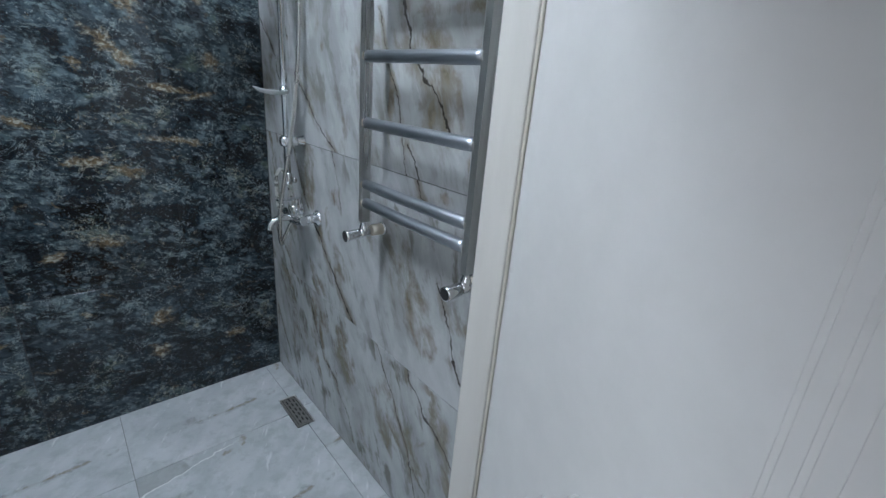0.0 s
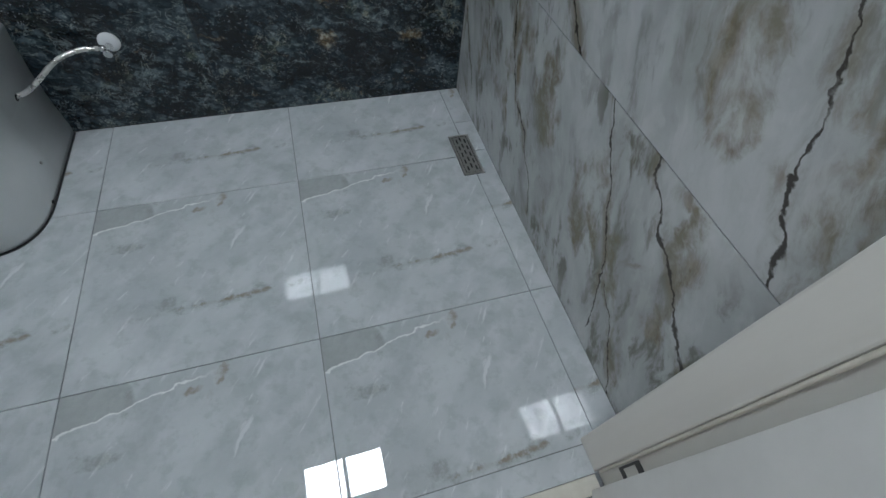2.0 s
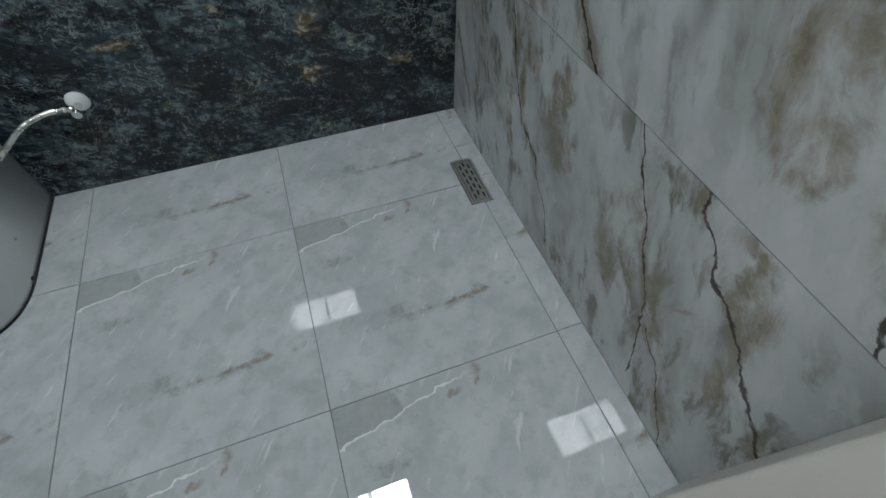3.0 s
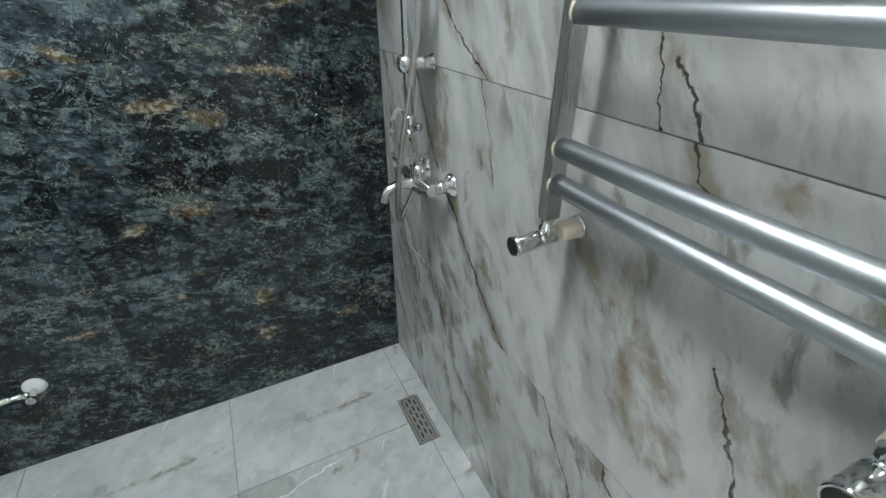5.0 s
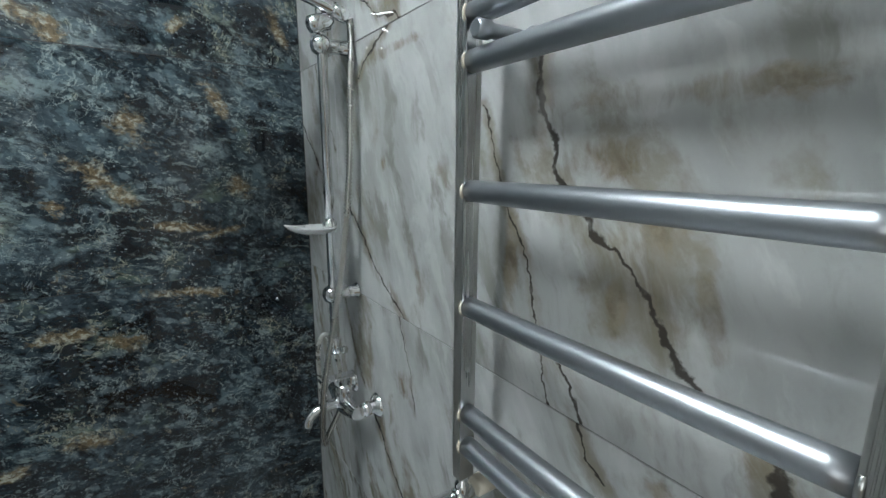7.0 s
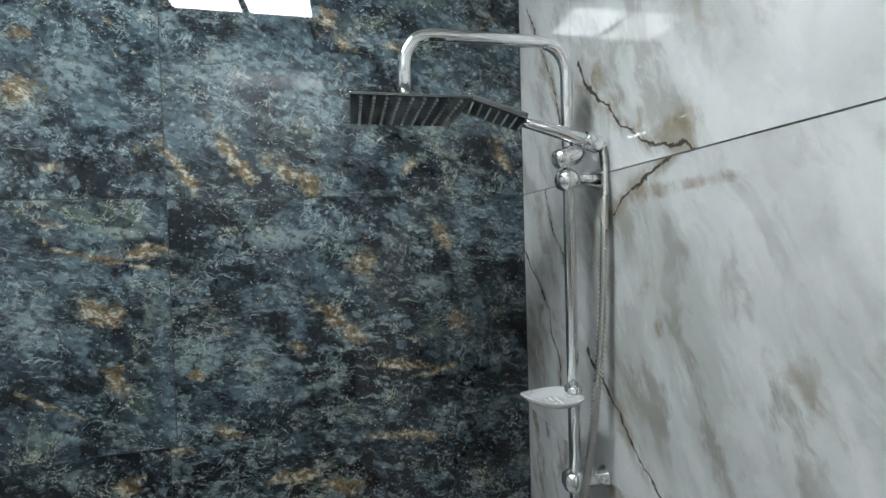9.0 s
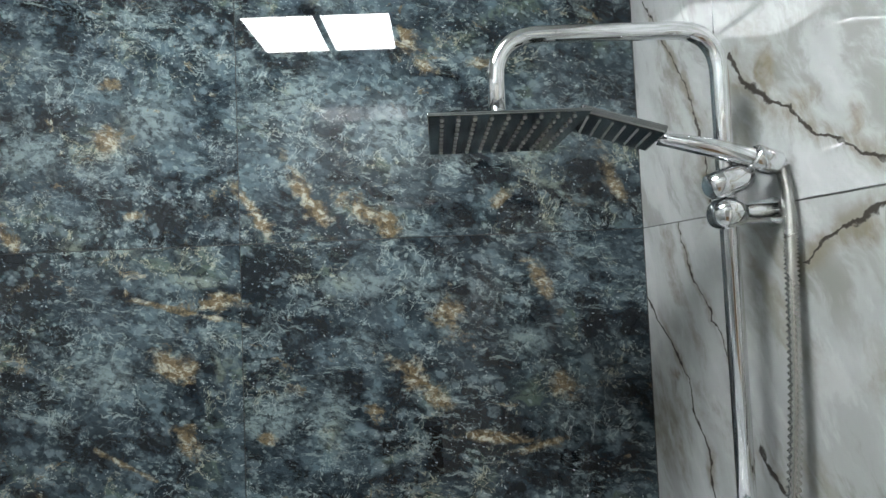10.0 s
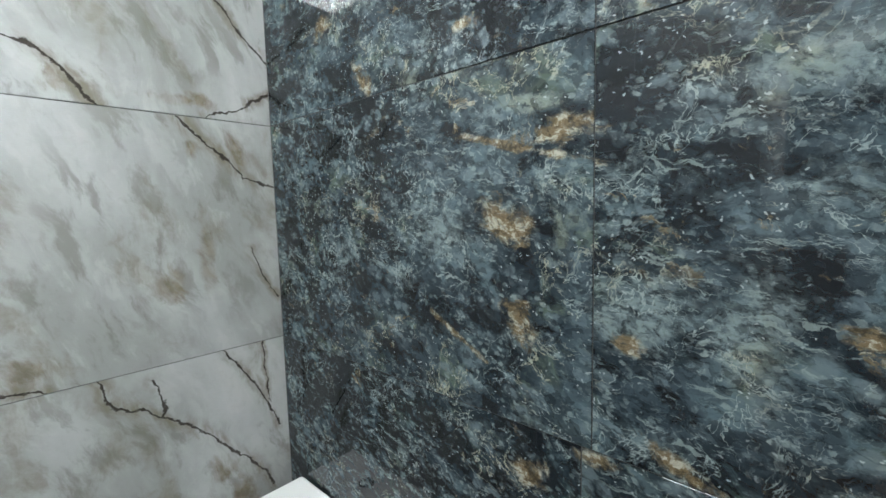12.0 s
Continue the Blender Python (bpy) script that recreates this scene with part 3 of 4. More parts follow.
bm = box(XW - 0.002, JL - 0.070, YF + 0.008, YS - 0.002, -0.003, ZC)
add_box(bm, JL - 0.070, XE + 0.002, YF + 0.008, YS - 0.002, 2.10, ZC)
wall_south = solid("wall_south", bm, PAINT, "white wall around the bathroom doorway", "wall")
ceiling = solid("ceiling", box(XW - T, XE + T, 0.60, YN + T, ZC, ZC + 0.1), CEIL, "plain matt white bathroom ceiling", "ceiling")

# assumed hall behind the camera, unseen, closed round an added window opening
HX0, HX1, HY0 = -1.25, 1.45, -1.6
hall_floor = solid("hall_floor", box(HX0, HX1, HY0, 0.609, -0.10, -0.004), WOODF, "unseen, assumed brown wooden hall floor outside the bathroom door", "floor")
hall_wall_south = solid("hall_wall_south", box(HX0 - T, HX1 + T, HY0 - T, HY0, -0.004, ZC), PAINT, "unseen plain white hall wall", "wall")
bm = box(HX0 - T, HX0, HY0, -1.10, -0.004, ZC)
add_box(bm, HX0 - T, HX0, 0.0, YF + 0.008, -0.004, ZC)
add_box(bm, HX0 - T, HX0, -1.10, 0.0, -0.004, 0.95)
add_box(bm, HX0 - T, HX0, -1.10, 0.0, 2.25, ZC)
hall_wall_west = solid("hall_wall_west", bm, PAINT, "unseen white hall wall with an added window opening", "wall")
hall_wall_east = solid("hall_wall_east", box(HX1, HX1 + T, HY0, YF + 0.008, -0.004, ZC), PAINT, "unseen plain white hall wall", "wall")
bm = box(HX0 - T, XW - 0.002, YF + 0.008, 0.74, -0.004, ZC)
add_box(bm, XE + 0.002, HX1 + T, YF + 0.008 - 0.03, YF + 0.008, -0.004, ZC)
hall_wall_north = solid("hall_wall_north", bm, PAINT, "unseen plain white hall wall beside the bathroom", "wall")
hall_ceiling = solid("hall_ceiling", box(HX0 - T, HX1 + T, HY0 - T, 0.60, ZC, ZC + 0.1), CEIL, "unseen plain white hall ceiling", "ceiling")

# ---- door frame and door ----
frame_thing = thing("door_frame", ((JL + JR) / 2, YF, 0), "white laminate door frame with a cream rubber seal round the opening", "door frame")
for sx, x, far, ys, yg in ((1, JR, XE - 0.001, YS + 0.004, 0.692), (-1, JL, JL - 0.070, 0.722, 0.692)):
    lo, hi = sorted((x, far))
    part("jamb", box(lo, hi, yg, ys, 0.0, 2.06, 0.004, 2), FRAMEW, frame_thing)
    lo, hi = sorted((x + sx * (0.016 if sx < 0 else 0.010), far))
    part("rebate", box(lo, hi, 0.653, yg - 0.001, 0.0, 2.073, 0.002), FRAMEW, frame_thing)
    lo, hi = sorted((x + sx * 0.002, x + sx * (0.013 if sx < 0 else 0.008)))
    part("seal", box(lo, hi, yg - 0.008, yg - 0.0005, 0.03, 2.065, 0.003, 2), SEAL, frame_thing, "cream rubber door seal")
    a, b = (x + sx * 0.024, x + sx * 0.099)
    lo, hi = sorted((a, b))
    part("casing", box(lo, hi, 0.626, 0.6525, 0.0, 2.14, 0.005, 2), FRAMEW, frame_thing)
part("head_jamb", box(JL, JR, 0.692, YS + 0.004, 2.06, 2.10, 0.004, 2), FRAMEW, frame_thing)
part("head_rebate", box(JL - 0.013, JR + 0.013, 0.653, 0.691, 2.073, 2.10, 0.002), FRAMEW, frame_thing)
part("head_casing", box(JL - 0.02, JR + 0.02, 0.626, 0.6525, 2.08, 2.14, 0.005, 2), FRAMEW, frame_thing)
SX = JL - 0.016
strike = part("strike_plate", box(SX - 0.001, SX + 0.0018, 0.654, 0.681, 0.962, 1.118, 0.001), TARNISH, frame_thing, "tarnished steel strike plate")
part("latch_hole", box(SX + 0.001, SX + 0.0022, 0.661, 0.675, 1.055, 1.085), RUST, strike)
part("bolt_hole", box(SX + 0.001, SX + 0.0022, 0.661, 0.675, 0.995, 1.022), RUST, strike)
for z in (0.976, 1.103):
    part("screw", turned([(0.004, 0), (0.0035, 0.0012), (0.001, 0.0014)], (SX + 0.0016, 0.668, z), (1, 0, 0), 12), CHROME, strike)
bm = box(JR + 0.0085, JR + 0.0108, 0.652, 0.6575, 0.115, 0.212)
add_box(bm, JR + 0.0085, JR + 0.0108, 0.6575, 0.676, 0.190, 0.212)
add_box(bm, JR + 0.0085, JR + 0.0108, 0.6575, 0.676, 0.115, 0.132)
add_box(bm, JR + 0.0085, JR + 0.0108, 0.676, 0.681, 0.115, 0.212)
part("hinge_plate", bm, BLACK, frame_thing, "black hinge recess")
part("hinge_plate", box(JR + 0.0085, JR + 0.0108, 0.668, 0.6725, 1.335, 1.435), BLACK, frame_thing, "black hinge recess")
part("sill_strip", box(JL + 0.001, JR - 0.001, 0.648, 0.688, -0.003, 0.004, 0.0015), SEAL, frame_thing, "worn cream threshold strip")

HINGE = Vector((0.745, 0.642, 0.0))
SWING = 62.0
door = thing("door", (HINGE.x, HINGE.y, 0.008), "white lacquered interior door with diagonal grooves, standing open", "door")
W_LEAF, T_LEAF = 0.70, 0.038


def leaf_bm():
    return box(-0.020, W_LEAF, 0.0, T_LEAF, 0.0, 2.04, 0.003, 2)


leaf = part("leaf", leaf_bm(), DOORW, door)


def slant(a, b, run, depth):
    """A raised strip on the face of the leaf, cut aslant from a to b and running on by run."""
    bm = bmesh.new()
    q = [Vector((a[0], 0, a[1])), Vector((a[0] + run[0], 0, a[1] + run[1])), Vector((b[0] + run[0], 0, b[1] + run[1])), Vector((b[0], 0, b[1]))]
    lo, hi = [bm.verts.new(p + Vector((0, 0.001, 0))) for p in q], [bm.verts.new(p - Vector((0, depth, 0))) for p in q]
    for k in range(4):
        bm.faces.new((lo[k], lo[(k + 1) % 4], hi[(k + 1) % 4], hi[k]))
    bm.faces.new(lo), bm.faces.new(hi[::-1])
    return bm


for a, b, run, depth in (((0.176, 0.819), (0.180, 0.824), (0.44, 0.165), 0.006), ((0.181, 0.826), (0.214, 0.870), (0.44, 0.165), 0.003),
                         ((0.243, 0.903), (0.270, 0.933), (0.42, 0.158), 0.0012), ((0.282, 0.949), (0.287, 0.955), (0.41, 0.154), 0.006)):
    part("strip", slant(a, b, run, depth), DOORW, door)
# upright milled ribs towards the lock side
for x in (0.462, 0.468, 0.482, 0.488, 0.505):
    part("rib", slant((x + 0.005, 1.04), (x + 0.0075, 1.04), (-0.022, 0.88), 0.0007), DOORW, door)
for ob in [o for o in bpy.data.objects if o.parent == door]:
    ob.matrix_parent_inverse = Matrix.Identity(4)
door.matrix_world = pose(HINGE.x, HINGE.y, 0.008, 0, 0, 180 + SWING)

# ---- shower ----
RX, RY = 0.833, 1.815
shower = thing("shower_column", (XE, RY, 1.2), "chrome shower column with square rain head on the marble wall", "shower")
part("riser_pipe", tube(round_path([(RX, RY, 1.085), (RX, RY, 2.048), (0.523, RY, 2.048), (0.523, RY, 1.935)], 0.062, 9), 0.0115, 18), CHROME, shower)
part("pipe_nut", turned([(0.013, 0), (0.0165, 0.002), (0.0165, 0.016), (0.012, 0.020)], (0.523, RY, 1.922), (0, 0, 1)), CHROME, shower)
HX, HXB, HYA, HYB, HZ = 0.427, 0.628, 1.744, 1.926, 1.915
head = part("rain_head", box(HX, HXB, HYA, HYB, HZ, HZ + 0.0045, 0.0012, 2), HEADM, shower, "square dark mirror rain head")
for i in range(9):
    for j in range(9):
        part("nozzle", turned([(0.0030, 0.0), (0.0026, -0.0030), (0.0012, -0.0036)], (HX + 0.018 + i * (HXB - HX - 0.036) / 8, HYA + 0.014 + j * (HYB - HYA - 0.028) / 8, HZ + 0.0002), (0, 0, 1), 6), NOZZLE, head)
for z in (1.790, 1.207):
    br = part("wall_bracket", turned([(0.020, 0), (0.0205, 0.004), (0.0160, 0.008), (0.0160, 0.055), (0.018, 0.060)], (XE - 0.001, RY, z), (-1, 0, 0)), CHROME, shower)
    part("bracket_cap", turned([(0.006, -0.024), (0.017, -0.019), (0.0225, -0.009), (0.0235, 0.0), (0.0225, 0.009), (0.017, 0.019), (0.006, 0.024)], (RX - 0.002, RY, z), (-1, 0, 0)), CHROME, br)
slider = part("slider", turned([(0.010, -0.030), (0.017, -0.026), (0.0195, -0.01), (0.0195, 0.012), (0.016, 0.026), (0.009, 0.030)], (RX - 0.006, RY - 0.012, 1.832), (0.96, 0, 0.28)), CHROME, shower)
part("handset_cradle", turned([(0.014, -0.018), (0.017, -0.014), (0.017, 0.014), (0.014, 0.018)], (0.868, RY - 0.025, 1.856), (-0.92, 0.0, 0.36)), CHROME, slider)
hand = part("hand_shower", tube(smooth_path([(0.890, RY - 0.027, 1.849), (0.862, RY - 0.025, 1.858), (0.80, RY - 0.012, 1.880), (0.748, RY + 0.010, 1.900)], 5), lambda i: 0.0095 + 0.0035 * math.sin(min(i / 14, 1) * math.pi), 16), CHROME, shower)
hm = Matrix.Translation((0.695, 1.838, 1.920)) @ Matrix.Rotation(radians(20), 4, "Y") @ Matrix.Rotation(radians(-8), 4, "Z")
bm = box(-0.058, 0.058, -0.040, 0.040, -0.006, 0.006, 0.003, 2)
bmesh.ops.transform(bm, matrix=hm, verts=bm.verts)
hs = part("spray_face", bm, HEADM, hand, "square spray face")
for i in range(6):
    bm = tube([hm @ Vector((-0.045 + i * 0.017, -0.030, -0.0066)), hm @ Vector((-0.045 + i * 0.017, 0.030, -0.0066))], 0.0018, 6)
    part("nozzle_row", bm, NOZZLE, hs)


hp = smooth_path([(0.890, RY - 0.027, 1.848), (0.888, RY - 0.036, 1.80), (0.879, RY - 0.044, 1.704), (0.869, RY - 0.045, 1.516), (0.846, RY - 0.045, 1.316), (0.818, RY - 0.045, 1.165),
                      (0.785, RY - 0.045, 0.996), (0.776, RY - 0.04, 0.88), (0.781, RY - 0.036, 0.828), (0.795, RY - 0.032, 0.85), (0.832, RY - 0.028, 0.912)], 46)
part("hose", tube(hp, lambda i: 0.0082 if i % 2 else 0.0048, 10), HOSE, shower, "flexible ribbed metal hose")
div = part("diverter", turned([(0.009, 0), (0.015, 0.004), (0.015, 0.040), (0.0115, 0.046)], (RX, RY, 1.045), (0, 0, 1)), CHROME, shower)
part("diverter_knob", turned([(0.004, 0), (0.004, 0.012), (0.010, 0.014), (0.010, 0.024), (0.007, 0.027)], (RX, RY - 0.014, 1.066), (0.55, -0.83, 0)), CHROME, div)
part("supply_hose", tube(smooth_path([(RX, RY, 1.05), (RX + 0.004, RY - 0.002, 1.02), (RX + 0.010, RY, 0.985), (RX + 0.013, RY, 0.94)], 8), 0.006, 12), BRAID, shower)
part("bypass_hose", tube(smooth_path([(RX - 0.012, RY, 1.085), (RX - 0.030, RY, 1.105), (RX - 0.046, RY, 1.07), (RX - 0.046, RY - 0.002, 0.98), (RX - 0.038, RY - 0.006, 0.93)], 8), 0.0055, 12), BRAID, shower)

# soap dish clipped to the pipe
dish = thing("soap_dish", (RX, RY, 1.38), "clear leaf-shaped plastic soap dish clipped on the shower pipe", "soap dish")
rings = []
for zz, k in ((0.000, 0.62), (0.004, 0.80), (0.014, 1.0), (0.016, 0.97), (0.006, 0.76), (0.003, 0.55)):
    ring = []
    for i in range(32):
        a = 2 * math.pi * i / 32
        ux = math.cos(a)
        ring.append((0.782 - 0.062 * ux * k, RY - 0.010 + 0.044 * math.sin(a) * k * (1 - 0.32 * ux), 1.366 + zz + 0.010 * max(ux, 0) ** 2 * k))
    rings.append(ring)
tray = part("tray", loft(rings), CLEAR, dish)
for i in range(4):
    part("drain_slot", box(0.760 + i * 0.012, 0.764 + i * 0.012, RY - 0.028, RY + 0.008, 1.3695, 1.3705), NOZZLE, tray)
part("clip", turned([(0.0125, 0), (0.017, 0.002), (0.017, 0.028), (0.0125, 0.030)], (RX, RY, 1.363), (0, 0, 1)), CHROME, dish)

# mixer tap
mixer = thing("bath_mixer", (XE, 1.785, 0.93), "chrome single-lever bath mixer with curved spout", "tap")
MX, MZ = 0.842, 0.922
for y in (1.710, 1.860):
    fl = part("flange", turned([(0.031, 0), (0.031, 0.004), (0.022, 0.014), (0.016, 0.016), (0.016, 0.046)], (XE - 0.001, y, MZ + 0.010), (-1, 0, 0)), CHROME, mixer)
    part("nut", turned([(0.017, 0), (0.0195, 0.002), (0.0195, 0.016), (0.017, 0.018)], (XE - 0.024, y, MZ + 0.009), (-1, 0, 0), 6), CHROME, fl)
part("body", tube(smooth_path([(MX, 1.703, MZ + 0.006), (MX - 0.002, 1.733, MZ), (MX - 0.006, 1.785, MZ - 0.002), (MX - 0.002, 1.838, MZ), (MX, 1.868, MZ + 0.006)], 6), lambda i: 0.0165 + 0.006 * math.exp(-((i - 12) / 5) ** 2), 20), CHROME, mixer)
part("spout", tube(smooth_path([(MX - 0.006, 1.785, MZ), (0.805, 1.785, MZ + 0.004), (0.770, 1.785, MZ), (0.748, 1.785, MZ - 0.014), (0.741, 1.785, MZ - 0.036)], 7), lambda i: 0.0145 - 0.00014 * i, 18), CHROME, mixer)
lever = part("cartridge", turned([(0.021, 0), (0.023, 0.004), (0.021, 0.03), (0.018, 0.040)], (MX - 0.004, 1.785, MZ + 0.012), (0, 0, 1)), CHROME, mixer)
bm = box(0.776, 0.868, 1.7725, 1.7975, 0.992, 1.000, 0.003, 2)
add_box(bm, 0.852, 0.868, 1.7725, 1.7975, 0.955, 0.994, 0.003, 2)
part("lever", bm, CHROME, lever)

# ---- towel radiator ----
rail = thing("towel_radiator", (0.835, 1.05, 1.05), "satin aluminium heated towel radiator with bowed round bars", "radiator")
PX, PYL, PYR, PZ0, PZ1 = 0.833, 1.272, 0.836, 1.050, 1.785


def post_bm(y):
    """An extruded post with shallow grooves down its front."""
    w, d = 0.0095, 0.0135
    prof = [(w, d), (-w, d), (-w, -d)]
    for k in range(4):
        y0 = -w + 0.0028 + k * 0.0036
        prof += [(y0, -d), (y0 + 0.0005, -d + 0.0011), (y0 + 0.0014, -d + 0.0011), (y0 + 0.0019, -d)]
    prof += [(w, -d)]
    b = bmesh.new()
    lo = [b.verts.new((PX + q, y + p, PZ0)) for p, q in prof]
    hi = [b.verts.new((PX + q, y + p, PZ1)) for p, q in prof]
    for k in range(len(prof)):
        b.faces.new((lo[k], lo[(k + 1) % len(prof)], hi[(k + 1) % len(prof)], hi[k]))
    b.faces.new(lo[::-1]), b.faces.new(hi)
    return b


for y, s in ((PYL, -1), (PYR, 1)):
    po = part("post", post_bm(y), ALU_POST, rail, "grooved brushed aluminium post")
    part("post_cap", turned([(0.0085, 0), (0.0105, 0.002), (0.0100, 0.006), (0.006, 0.008)], (PX, y, PZ1), (0, 0, 1)), ALU_POST, po)
    part("wall_peg", turned([(0.009, 0.0), (0.009, 0.075), (0.0115, 0.077), (0.0115, 0.094), (0.009, 0.097)], (XE - 0.001, y + s * 0.050, 1.686), (-1, 0, 0)), ALU_BAR, rail)
    part("peg_foot", turned([(0.017, 0.0), (0.017, 0.006), (0.012, 0.012)], (XE - 0.001, y + s * 0.050, 1.686), (-1, 0, 0)), ALU_BAR, rail)
for z in (1.108, 1.162, 1.330, 1.495, 1.660, 1.716):
    y0, y1 = PYL - 0.0095, PYR + 0.0095
    pts = []
    for k in range(25):
        t = k / 24
        pts.append((PX - 0.004 * (1 - (2 * t - 1) ** 2) ** 0.9, y0 + (y1 - y0) * t, z))
    bar = part("bar", tube(pts, 0.0148, 22), ALU_BAR, rail)
    for yy, dd in ((y0, -1), (y1, 1)):
        part("collar", turned([(0.0150, 0), (0.0162, 0.001), (0.0162, 0.004), (0.0150, 0.005)], (PX - 0.001, yy - dd * 0.005, z), (0, dd, 0)), COLLAR if dd < 0 else ALU_POST, bar, "thin collar")
for y in (PYL, PYR):
    va = part("valve", turned([(0.010, 0), (0.0125, 0.003), (0.0125, 0.020), (0.009, 0.024), (0.009, 0.034)], (PX, y, 1.016), (0, 0, 1), 20), CHROME, rail, "chrome corner valve")
    part("tee", turned([(0.011, 0), (0.014, 0.003), (0.014, 0.030), (0.011, 0.034)], (PX + 0.018, y, 1.016), (-1, 0, 0), 20), CHROME, va)
    part("cap", turned([(0.011, 0), (0.0150, 0.004), (0.0168, 0.040), (0.0163, 0.046), (0.0138, 0.0462)], (PX - 0.016, y, 1.015), (-1, 0, -0.05), 24), CHROME, va)
    part("cap_end", turned([(0.0137, 0), (0.0137, 0.0006), (0.0125, 0.0009)], (PX - 0.0622, y, 1.0127), (-1, 0, -0.05), 24), BLACK, va, "dark cap end")
    part("pipe_sleeve", turned([(0.0165, 0), (0.0172, 0.002), (0.0168, 0.036), (0.013, 0.038)], (XE - 0.004, y, 1.018), (-1, 0, 0), 24), SLEEVE, va, "ivory plastic pipe sleeve")
    part("rosette", turned([(0.0205, 0), (0.0200, 0.003), (0.0172, 0.005)], (XE - 0.001, y, 1.018), (-1, 0, 0), 28), CHROME, va)

# ---- toilet ----
TX = -0.690
toilet = thing("toilet", (TX, 2.0, 0), "white ceramic skirted toilet with cistern against the dark wall", "toilet")


def egg(half, front, z, back=2.192, n=44):
    """A plan outline: flat at the back, rounded at the front."""
    pts = []
    mid = front + half * 1.25
    for k in range(n):
        a = math.pi * k / (n - 1)
        e = 0.80
        cx, sy = math.cos(a), math.sin(a)
        pts.append((TX + half * math.copysign(abs(cx) ** e, cx), mid - (mid - front) * abs(sy) ** e, z))
    return pts + [(TX - half, back, z), (TX + half, back, z)]


part("bowl", loft([egg(0.150, 1.672, 0.004), egg(0.153, 1.664, 0.02), egg(0.154, 1.655, 0.12), egg(0.160, 1.635, 0.24), egg(0.174, 1.61, 0.34), egg(0.182, 1.60, 0.385), egg(0.180, 1.604, 0.395)]), CERAMIC, toilet)
part("seat", loft([egg(0.180, 1.605, 0.397, 2.02), egg(0.186, 1.598, 0.402, 2.02), egg(0.186, 1.598, 0.412, 2.02), egg(0.182, 1.602, 0.416, 2.02)]), CERAMIC, toilet)
part("lid", loft([egg(0.182, 1.602, 0.418, 2.02), egg(0.187, 1.596, 0.424, 2.02), egg(0.186, 1.598, 0.440, 2.02), egg(0.170, 1.62, 0.447, 2.02)]), CERAMIC, toilet)
part("cistern", box(TX - 0.168, TX + 0.168, 2.035, 2.193, 0.396, 0.770, 0.022, 4), CERAMIC, toilet)
cl = part("cistern_lid", box(TX - 0.175, TX + 0.175, 2.025, 2.195, 0.771, 0.803, 0.010, 3), CERAMIC, toilet)
part("flush_button", turned([(0.022, 0), (0.022, 0.003), (0.018, 0.005)], (TX, 2.11, 0.803), (0, 0, 1)), CHROME, cl)
# black ring put in for the shade of the gap under the foot
part("base_seal", loft([egg(0.1545, 1.666, 0.0), egg(0.1545, 1.666, 0.0035)]), BLACK, toilet, "thin black ring standing in for the shaded gap at the foot")
part("fixing_cap", turned([(0.005, 0), (0.005, 0.004), (0.003, 0.005)], (TX + 0.153, 1.93, 0.10), (1, 0, 0.05), 12), NOZZLE, toilet)
part("side_screw", turned([(0.006, 0), (0.006, 0.005), (0.003, 0.006)], (TX + 0.151, 1.845, 0.014), (1, 0, 0.05), 12), BLACK, toilet)
# black disc on the surface stands in for the dark inside the hole
part("hose_hole", turned([(0.011, 0), (0.011, 0.003), (0.008, 0.004)], (TX + 0.160, 2.045, 0.252), (1, -0.05, -0.25), 16), BLACK, toilet)

stop = thing("angle_valve", (-0.276, YN, 0.308), "small chrome angle valve with a braided hose on the dark wall", "valve")
part("rosette", turned([(0.031, 0), (0.030, 0.004), (0.020, 0.011), (0.010, 0.013)], (-0.276, YN - 0.001, 0.312), (0, -1, 0)), CERAMIC, stop, "white round rosette")
part("valve_body", turned([(0.008, 0), (0.010, 0.002), (0.010, 0.030), (0.013, 0.032), (0.013, 0.048), (0.009, 0.050)], (-0.276, YN - 0.012, 0.308), (0, -1, -0.1), 16), CHROME, stop)
part("outlet_nut", turned([(0.008, 0), (0.011, 0.002), (0.011, 0.016), (0.008, 0.020)], (-0.282, YN - 0.030, 0.308), (-1, 0, 0.05), 6), CHROME, stop)
part("hose", tube(smooth_path([(-0.300, YN - 0.030, 0.309), (-0.350, YN - 0.045, 0.317), (-0.410, YN - 0.075, 0.308), (-0.455, YN - 0.105, 0.282), (-0.498, YN - 0.135, 0.258), (-0.535, YN - 0.155, 0.252)], 8), 0.0075, 12), BRAID, stop, "braided steel hose")

# ---- ceiling lamp ----
LX0, LX1, LY0, LY1 = -0.335, 0.275, 1.13, 1.42
lamp = thing("ceiling_light", ((LX0 + LX1) / 2, (LY0 + LY1) / 2, ZC), "rectangular ceiling light with two bright white panels", "ceiling light")
mx = (LX0 + LX1) / 2 + 0.006
bm = box(LX0 - 0.012, LX0, LY0 - 0.012, LY1 + 0.012, ZC - 0.022, ZC - 0.0005)
for a, b, c, d in ((LX1, LX1 + 0.012, LY0 - 0.012, LY1 + 0.012), (LX0, LX1, LY0 - 0.012, LY0), (LX0, LX1, LY1, LY1 + 0.012), (mx - 0.016, mx + 0.016, LY0, LY1)):
    add_box(bm, a, b, c, d, ZC - 0.022, ZC - 0.0005)
part("housing", bm, STEEL, lamp)
part("diffuser", box(LX0 + 0.0005, mx - 0.0165, LY0 + 0.0005, LY1 - 0.0005, ZC - 0.016, ZC - 0.004), LAMP, lamp, "glowing white panel")
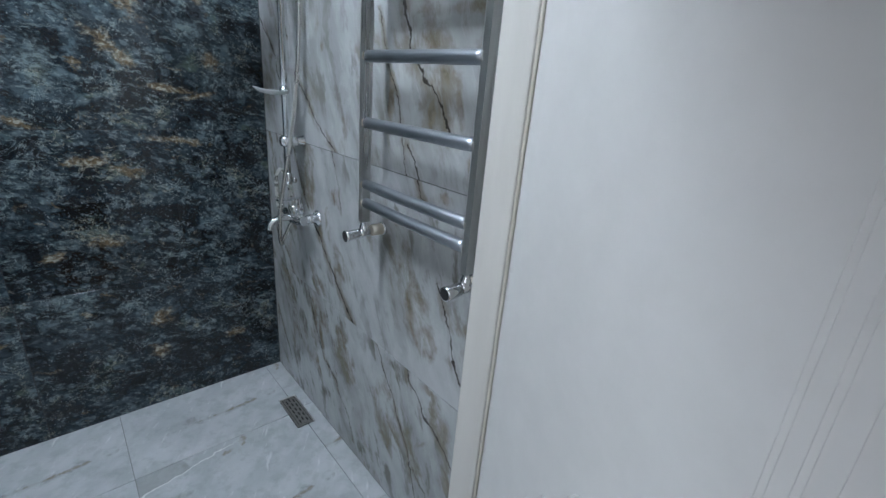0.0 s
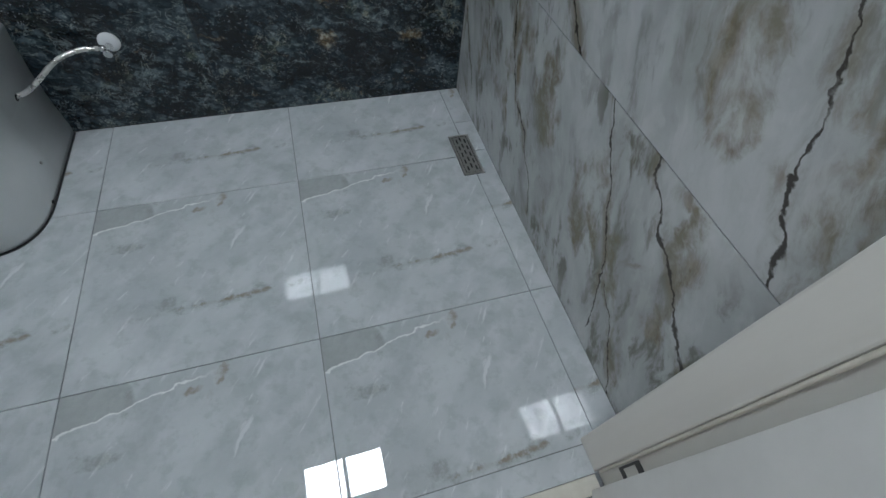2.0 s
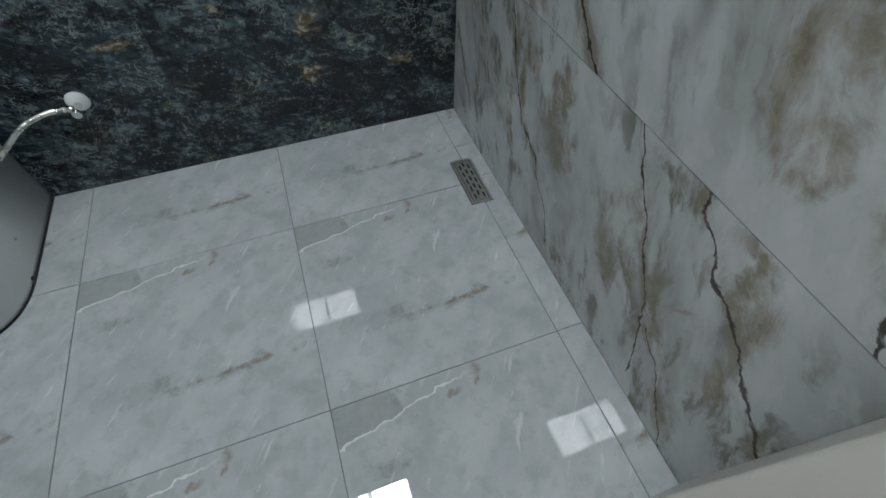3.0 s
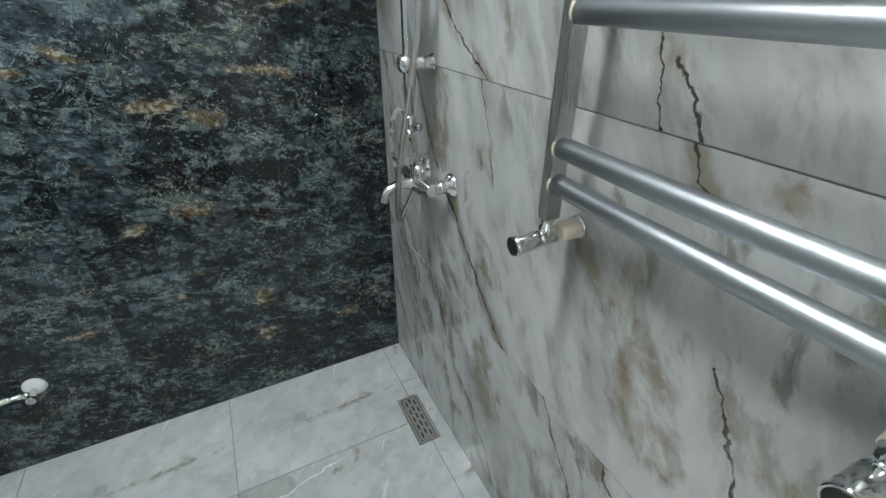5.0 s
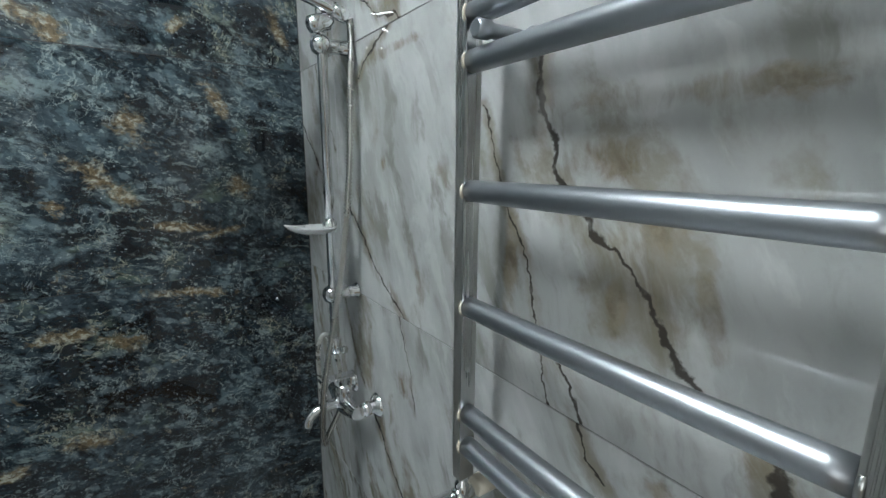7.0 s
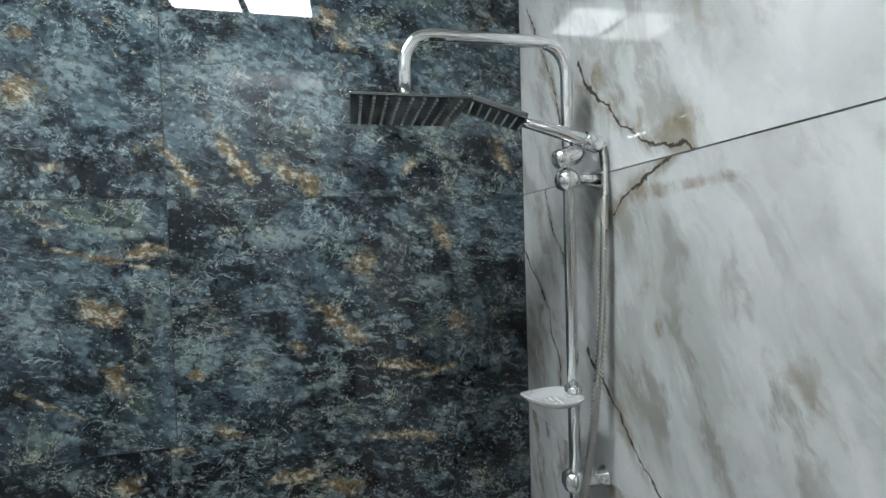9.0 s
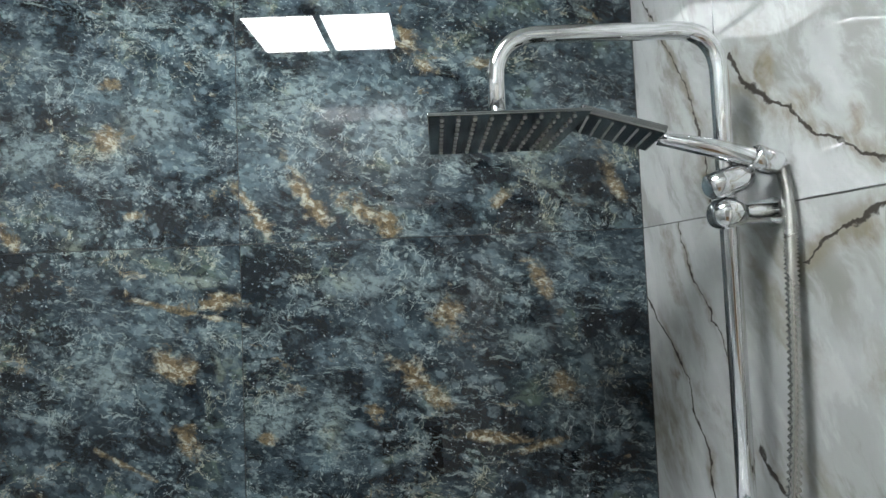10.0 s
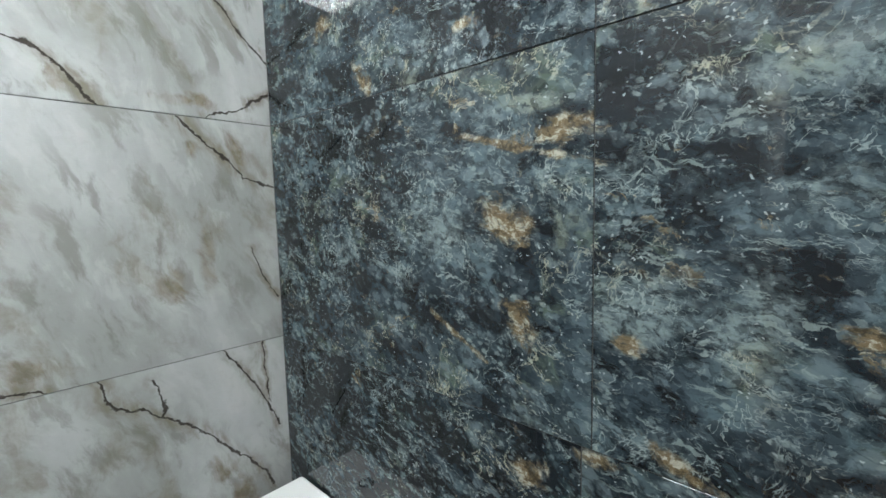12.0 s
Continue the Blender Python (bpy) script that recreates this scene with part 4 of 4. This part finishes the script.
part("diffuser", box(mx + 0.0165, LX1 - 0.0005, LY0 + 0.0005, LY1 - 0.0005, ZC - 0.016, ZC - 0.004), LAMP, lamp, "glowing white panel")

# ---- floor drain ----
drain = thing("floor_drain", (0.815, 1.797, 0.0), "brushed steel rectangular floor drain with slots", "drain")
DX0, DX1, DY0, DY1 = 0.777, 0.853, 1.692, 1.905
bm = box(DX0, DX0 + 0.009, DY0, DY1, -0.002, 0.0022)
add_box(bm, DX1 - 0.009, DX1, DY0, DY1, -0.002, 0.0022)
add_box(bm, DX0 + 0.009, DX1 - 0.009, DY0, DY0 + 0.009, -0.002, 0.0022)
add_box(bm, DX0 + 0.009, DX1 - 0.009, DY1 - 0.009, DY1, -0.002, 0.0022)
part("rim", bm, STEEL, drain)
# black plate stands in for the shade in the gap and round the rim
part("well", box(DX0 - 0.0015, DX1 + 0.0015, DY0 - 0.0015, DY1 + 0.0015, -0.001, 0.0006), BLACK, drain, "black plate standing in for the shaded gap round the grate")
pl = part("grate", box(DX0 + 0.0115, DX1 - 0.0115, DY0 + 0.0115, DY1 - 0.0115, -0.002, 0.0016), STEEL, drain)
# raised black blocks stand in for the dark inside the slots
for i in range(3):
    for j in range(5):
        y0 = DY0 + 0.020 + j * 0.036 + (0.012 if i == 1 else 0.0)
        if y0 + 0.022 < DY1 - 0.012:
            part("slot", box(DX0 + 0.020 + i * 0.0155, DX0 + 0.026 + i * 0.0155, y0, y0 + 0.022, 0.0012, 0.0021), BLACK, pl)

# ---- tiles ----
GAP = 0.0012
shapes = {}


def slab(name, w, d, h, material):
    """A tile from its own corner: w along x, d along y, h along z, with eased edges."""
    key = (name, round(w, 4), round(d, 4), round(h, 4), material.name)
    if key not in shapes:
        shapes[key] = mesh_of(name, box(0, w, 0, d, 0, h, 0.00015), material)
    return shapes[key]


def lay(parent, me, at):
    ob = new("tile", me)
    ob.parent, ob.location = parent, at
    return ob


ROWS_Z = (0.0, 0.6, 1.2, 1.8, 2.4, ZC)
for k, (z0, z1) in enumerate(zip(ROWS_Z, ROWS_Z[1:])):
    h = z1 - z0 - 2 * GAP
    joint = -0.022 if z1 < 1.3 else -0.006
    for x0, x1 in ((XW, joint), (joint, XE)):
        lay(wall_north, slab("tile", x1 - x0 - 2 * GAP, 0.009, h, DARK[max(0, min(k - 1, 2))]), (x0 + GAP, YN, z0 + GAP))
    for wall, x, material in ((wall_east, XE, MARBLE_E[min(k, 3)]), (wall_west, XW - 0.009, MARBLE_W[max(0, min(k - 1, 2))])):
        for y0, y1 in (((YS, 1.92), (1.92, YN)) if wall == wall_east else ((YS, 1.0), (1.0, YN))):
            lay(wall, slab("tile", 0.009, y1 - y0 - 2 * GAP, h, material), (x, y0 + GAP, z0 + GAP))
    for x0, x1 in ((XW, -0.45), (-0.45, JL - 0.071)):
        lay(wall_south, slab("tile", x1 - x0 - 2 * GAP, 0.009, h, MARBLE_W[0]), (x0 + GAP, YS - 0.009, z0 + GAP))
lay(wall_south, slab("tile", XE - JL + 0.071 - 2 * GAP, 0.009, ZC - 2.4 - 2 * GAP, MARBLE_W[0]), (JL - 0.071 + GAP, YS - 0.009, 2.4 + GAP))
lay(wall_south, slab("tile", XE - JL + 0.071 - 2 * GAP, 0.009, 0.295, MARBLE_W[0]), (JL - 0.071 + GAP, YS - 0.009, 2.102))

# floor: columns and rows of tiles, the print starting at each tile's far left corner
FX = (XW, -0.416, 0.200, 0.822, XE)
FY = (0.755, 1.190, 1.791, YN)


def floor_tile(x0, x1, y0, y1, ox, oy):
    me = mesh_of("tile", box(x0 - ox + GAP, x1 - ox - GAP, y0 - oy + GAP, y1 - oy - GAP, -0.009, 0.0, 0.0006), FLOOR)
    ob = new("tile", me)
    ob.parent, ob.location = floor, (ox, oy, 0.0)
    return ob


for i in range(4):
    for j in range(3):
        ox = FX[i] if i else FX[1] - 0.6
        oy = FY[j + 1] if j < 2 else 1.791 + 0.6
        if i == 3:
            continue
        floor_tile(FX[i], FX[i + 1], FY[j], FY[j + 1], ox, oy)
for y0, y1, oy in ((0.755, 1.190, 1.30), (1.190, 1.81, 1.95), (1.81, 1.98, 2.5), (1.98, YN, 2.2)):
    floor_tile(0.822, XE, y0, y1, 0.50, oy)
floor_tile(JL, 0.822, 0.688, 0.755, -0.1, 0.97)
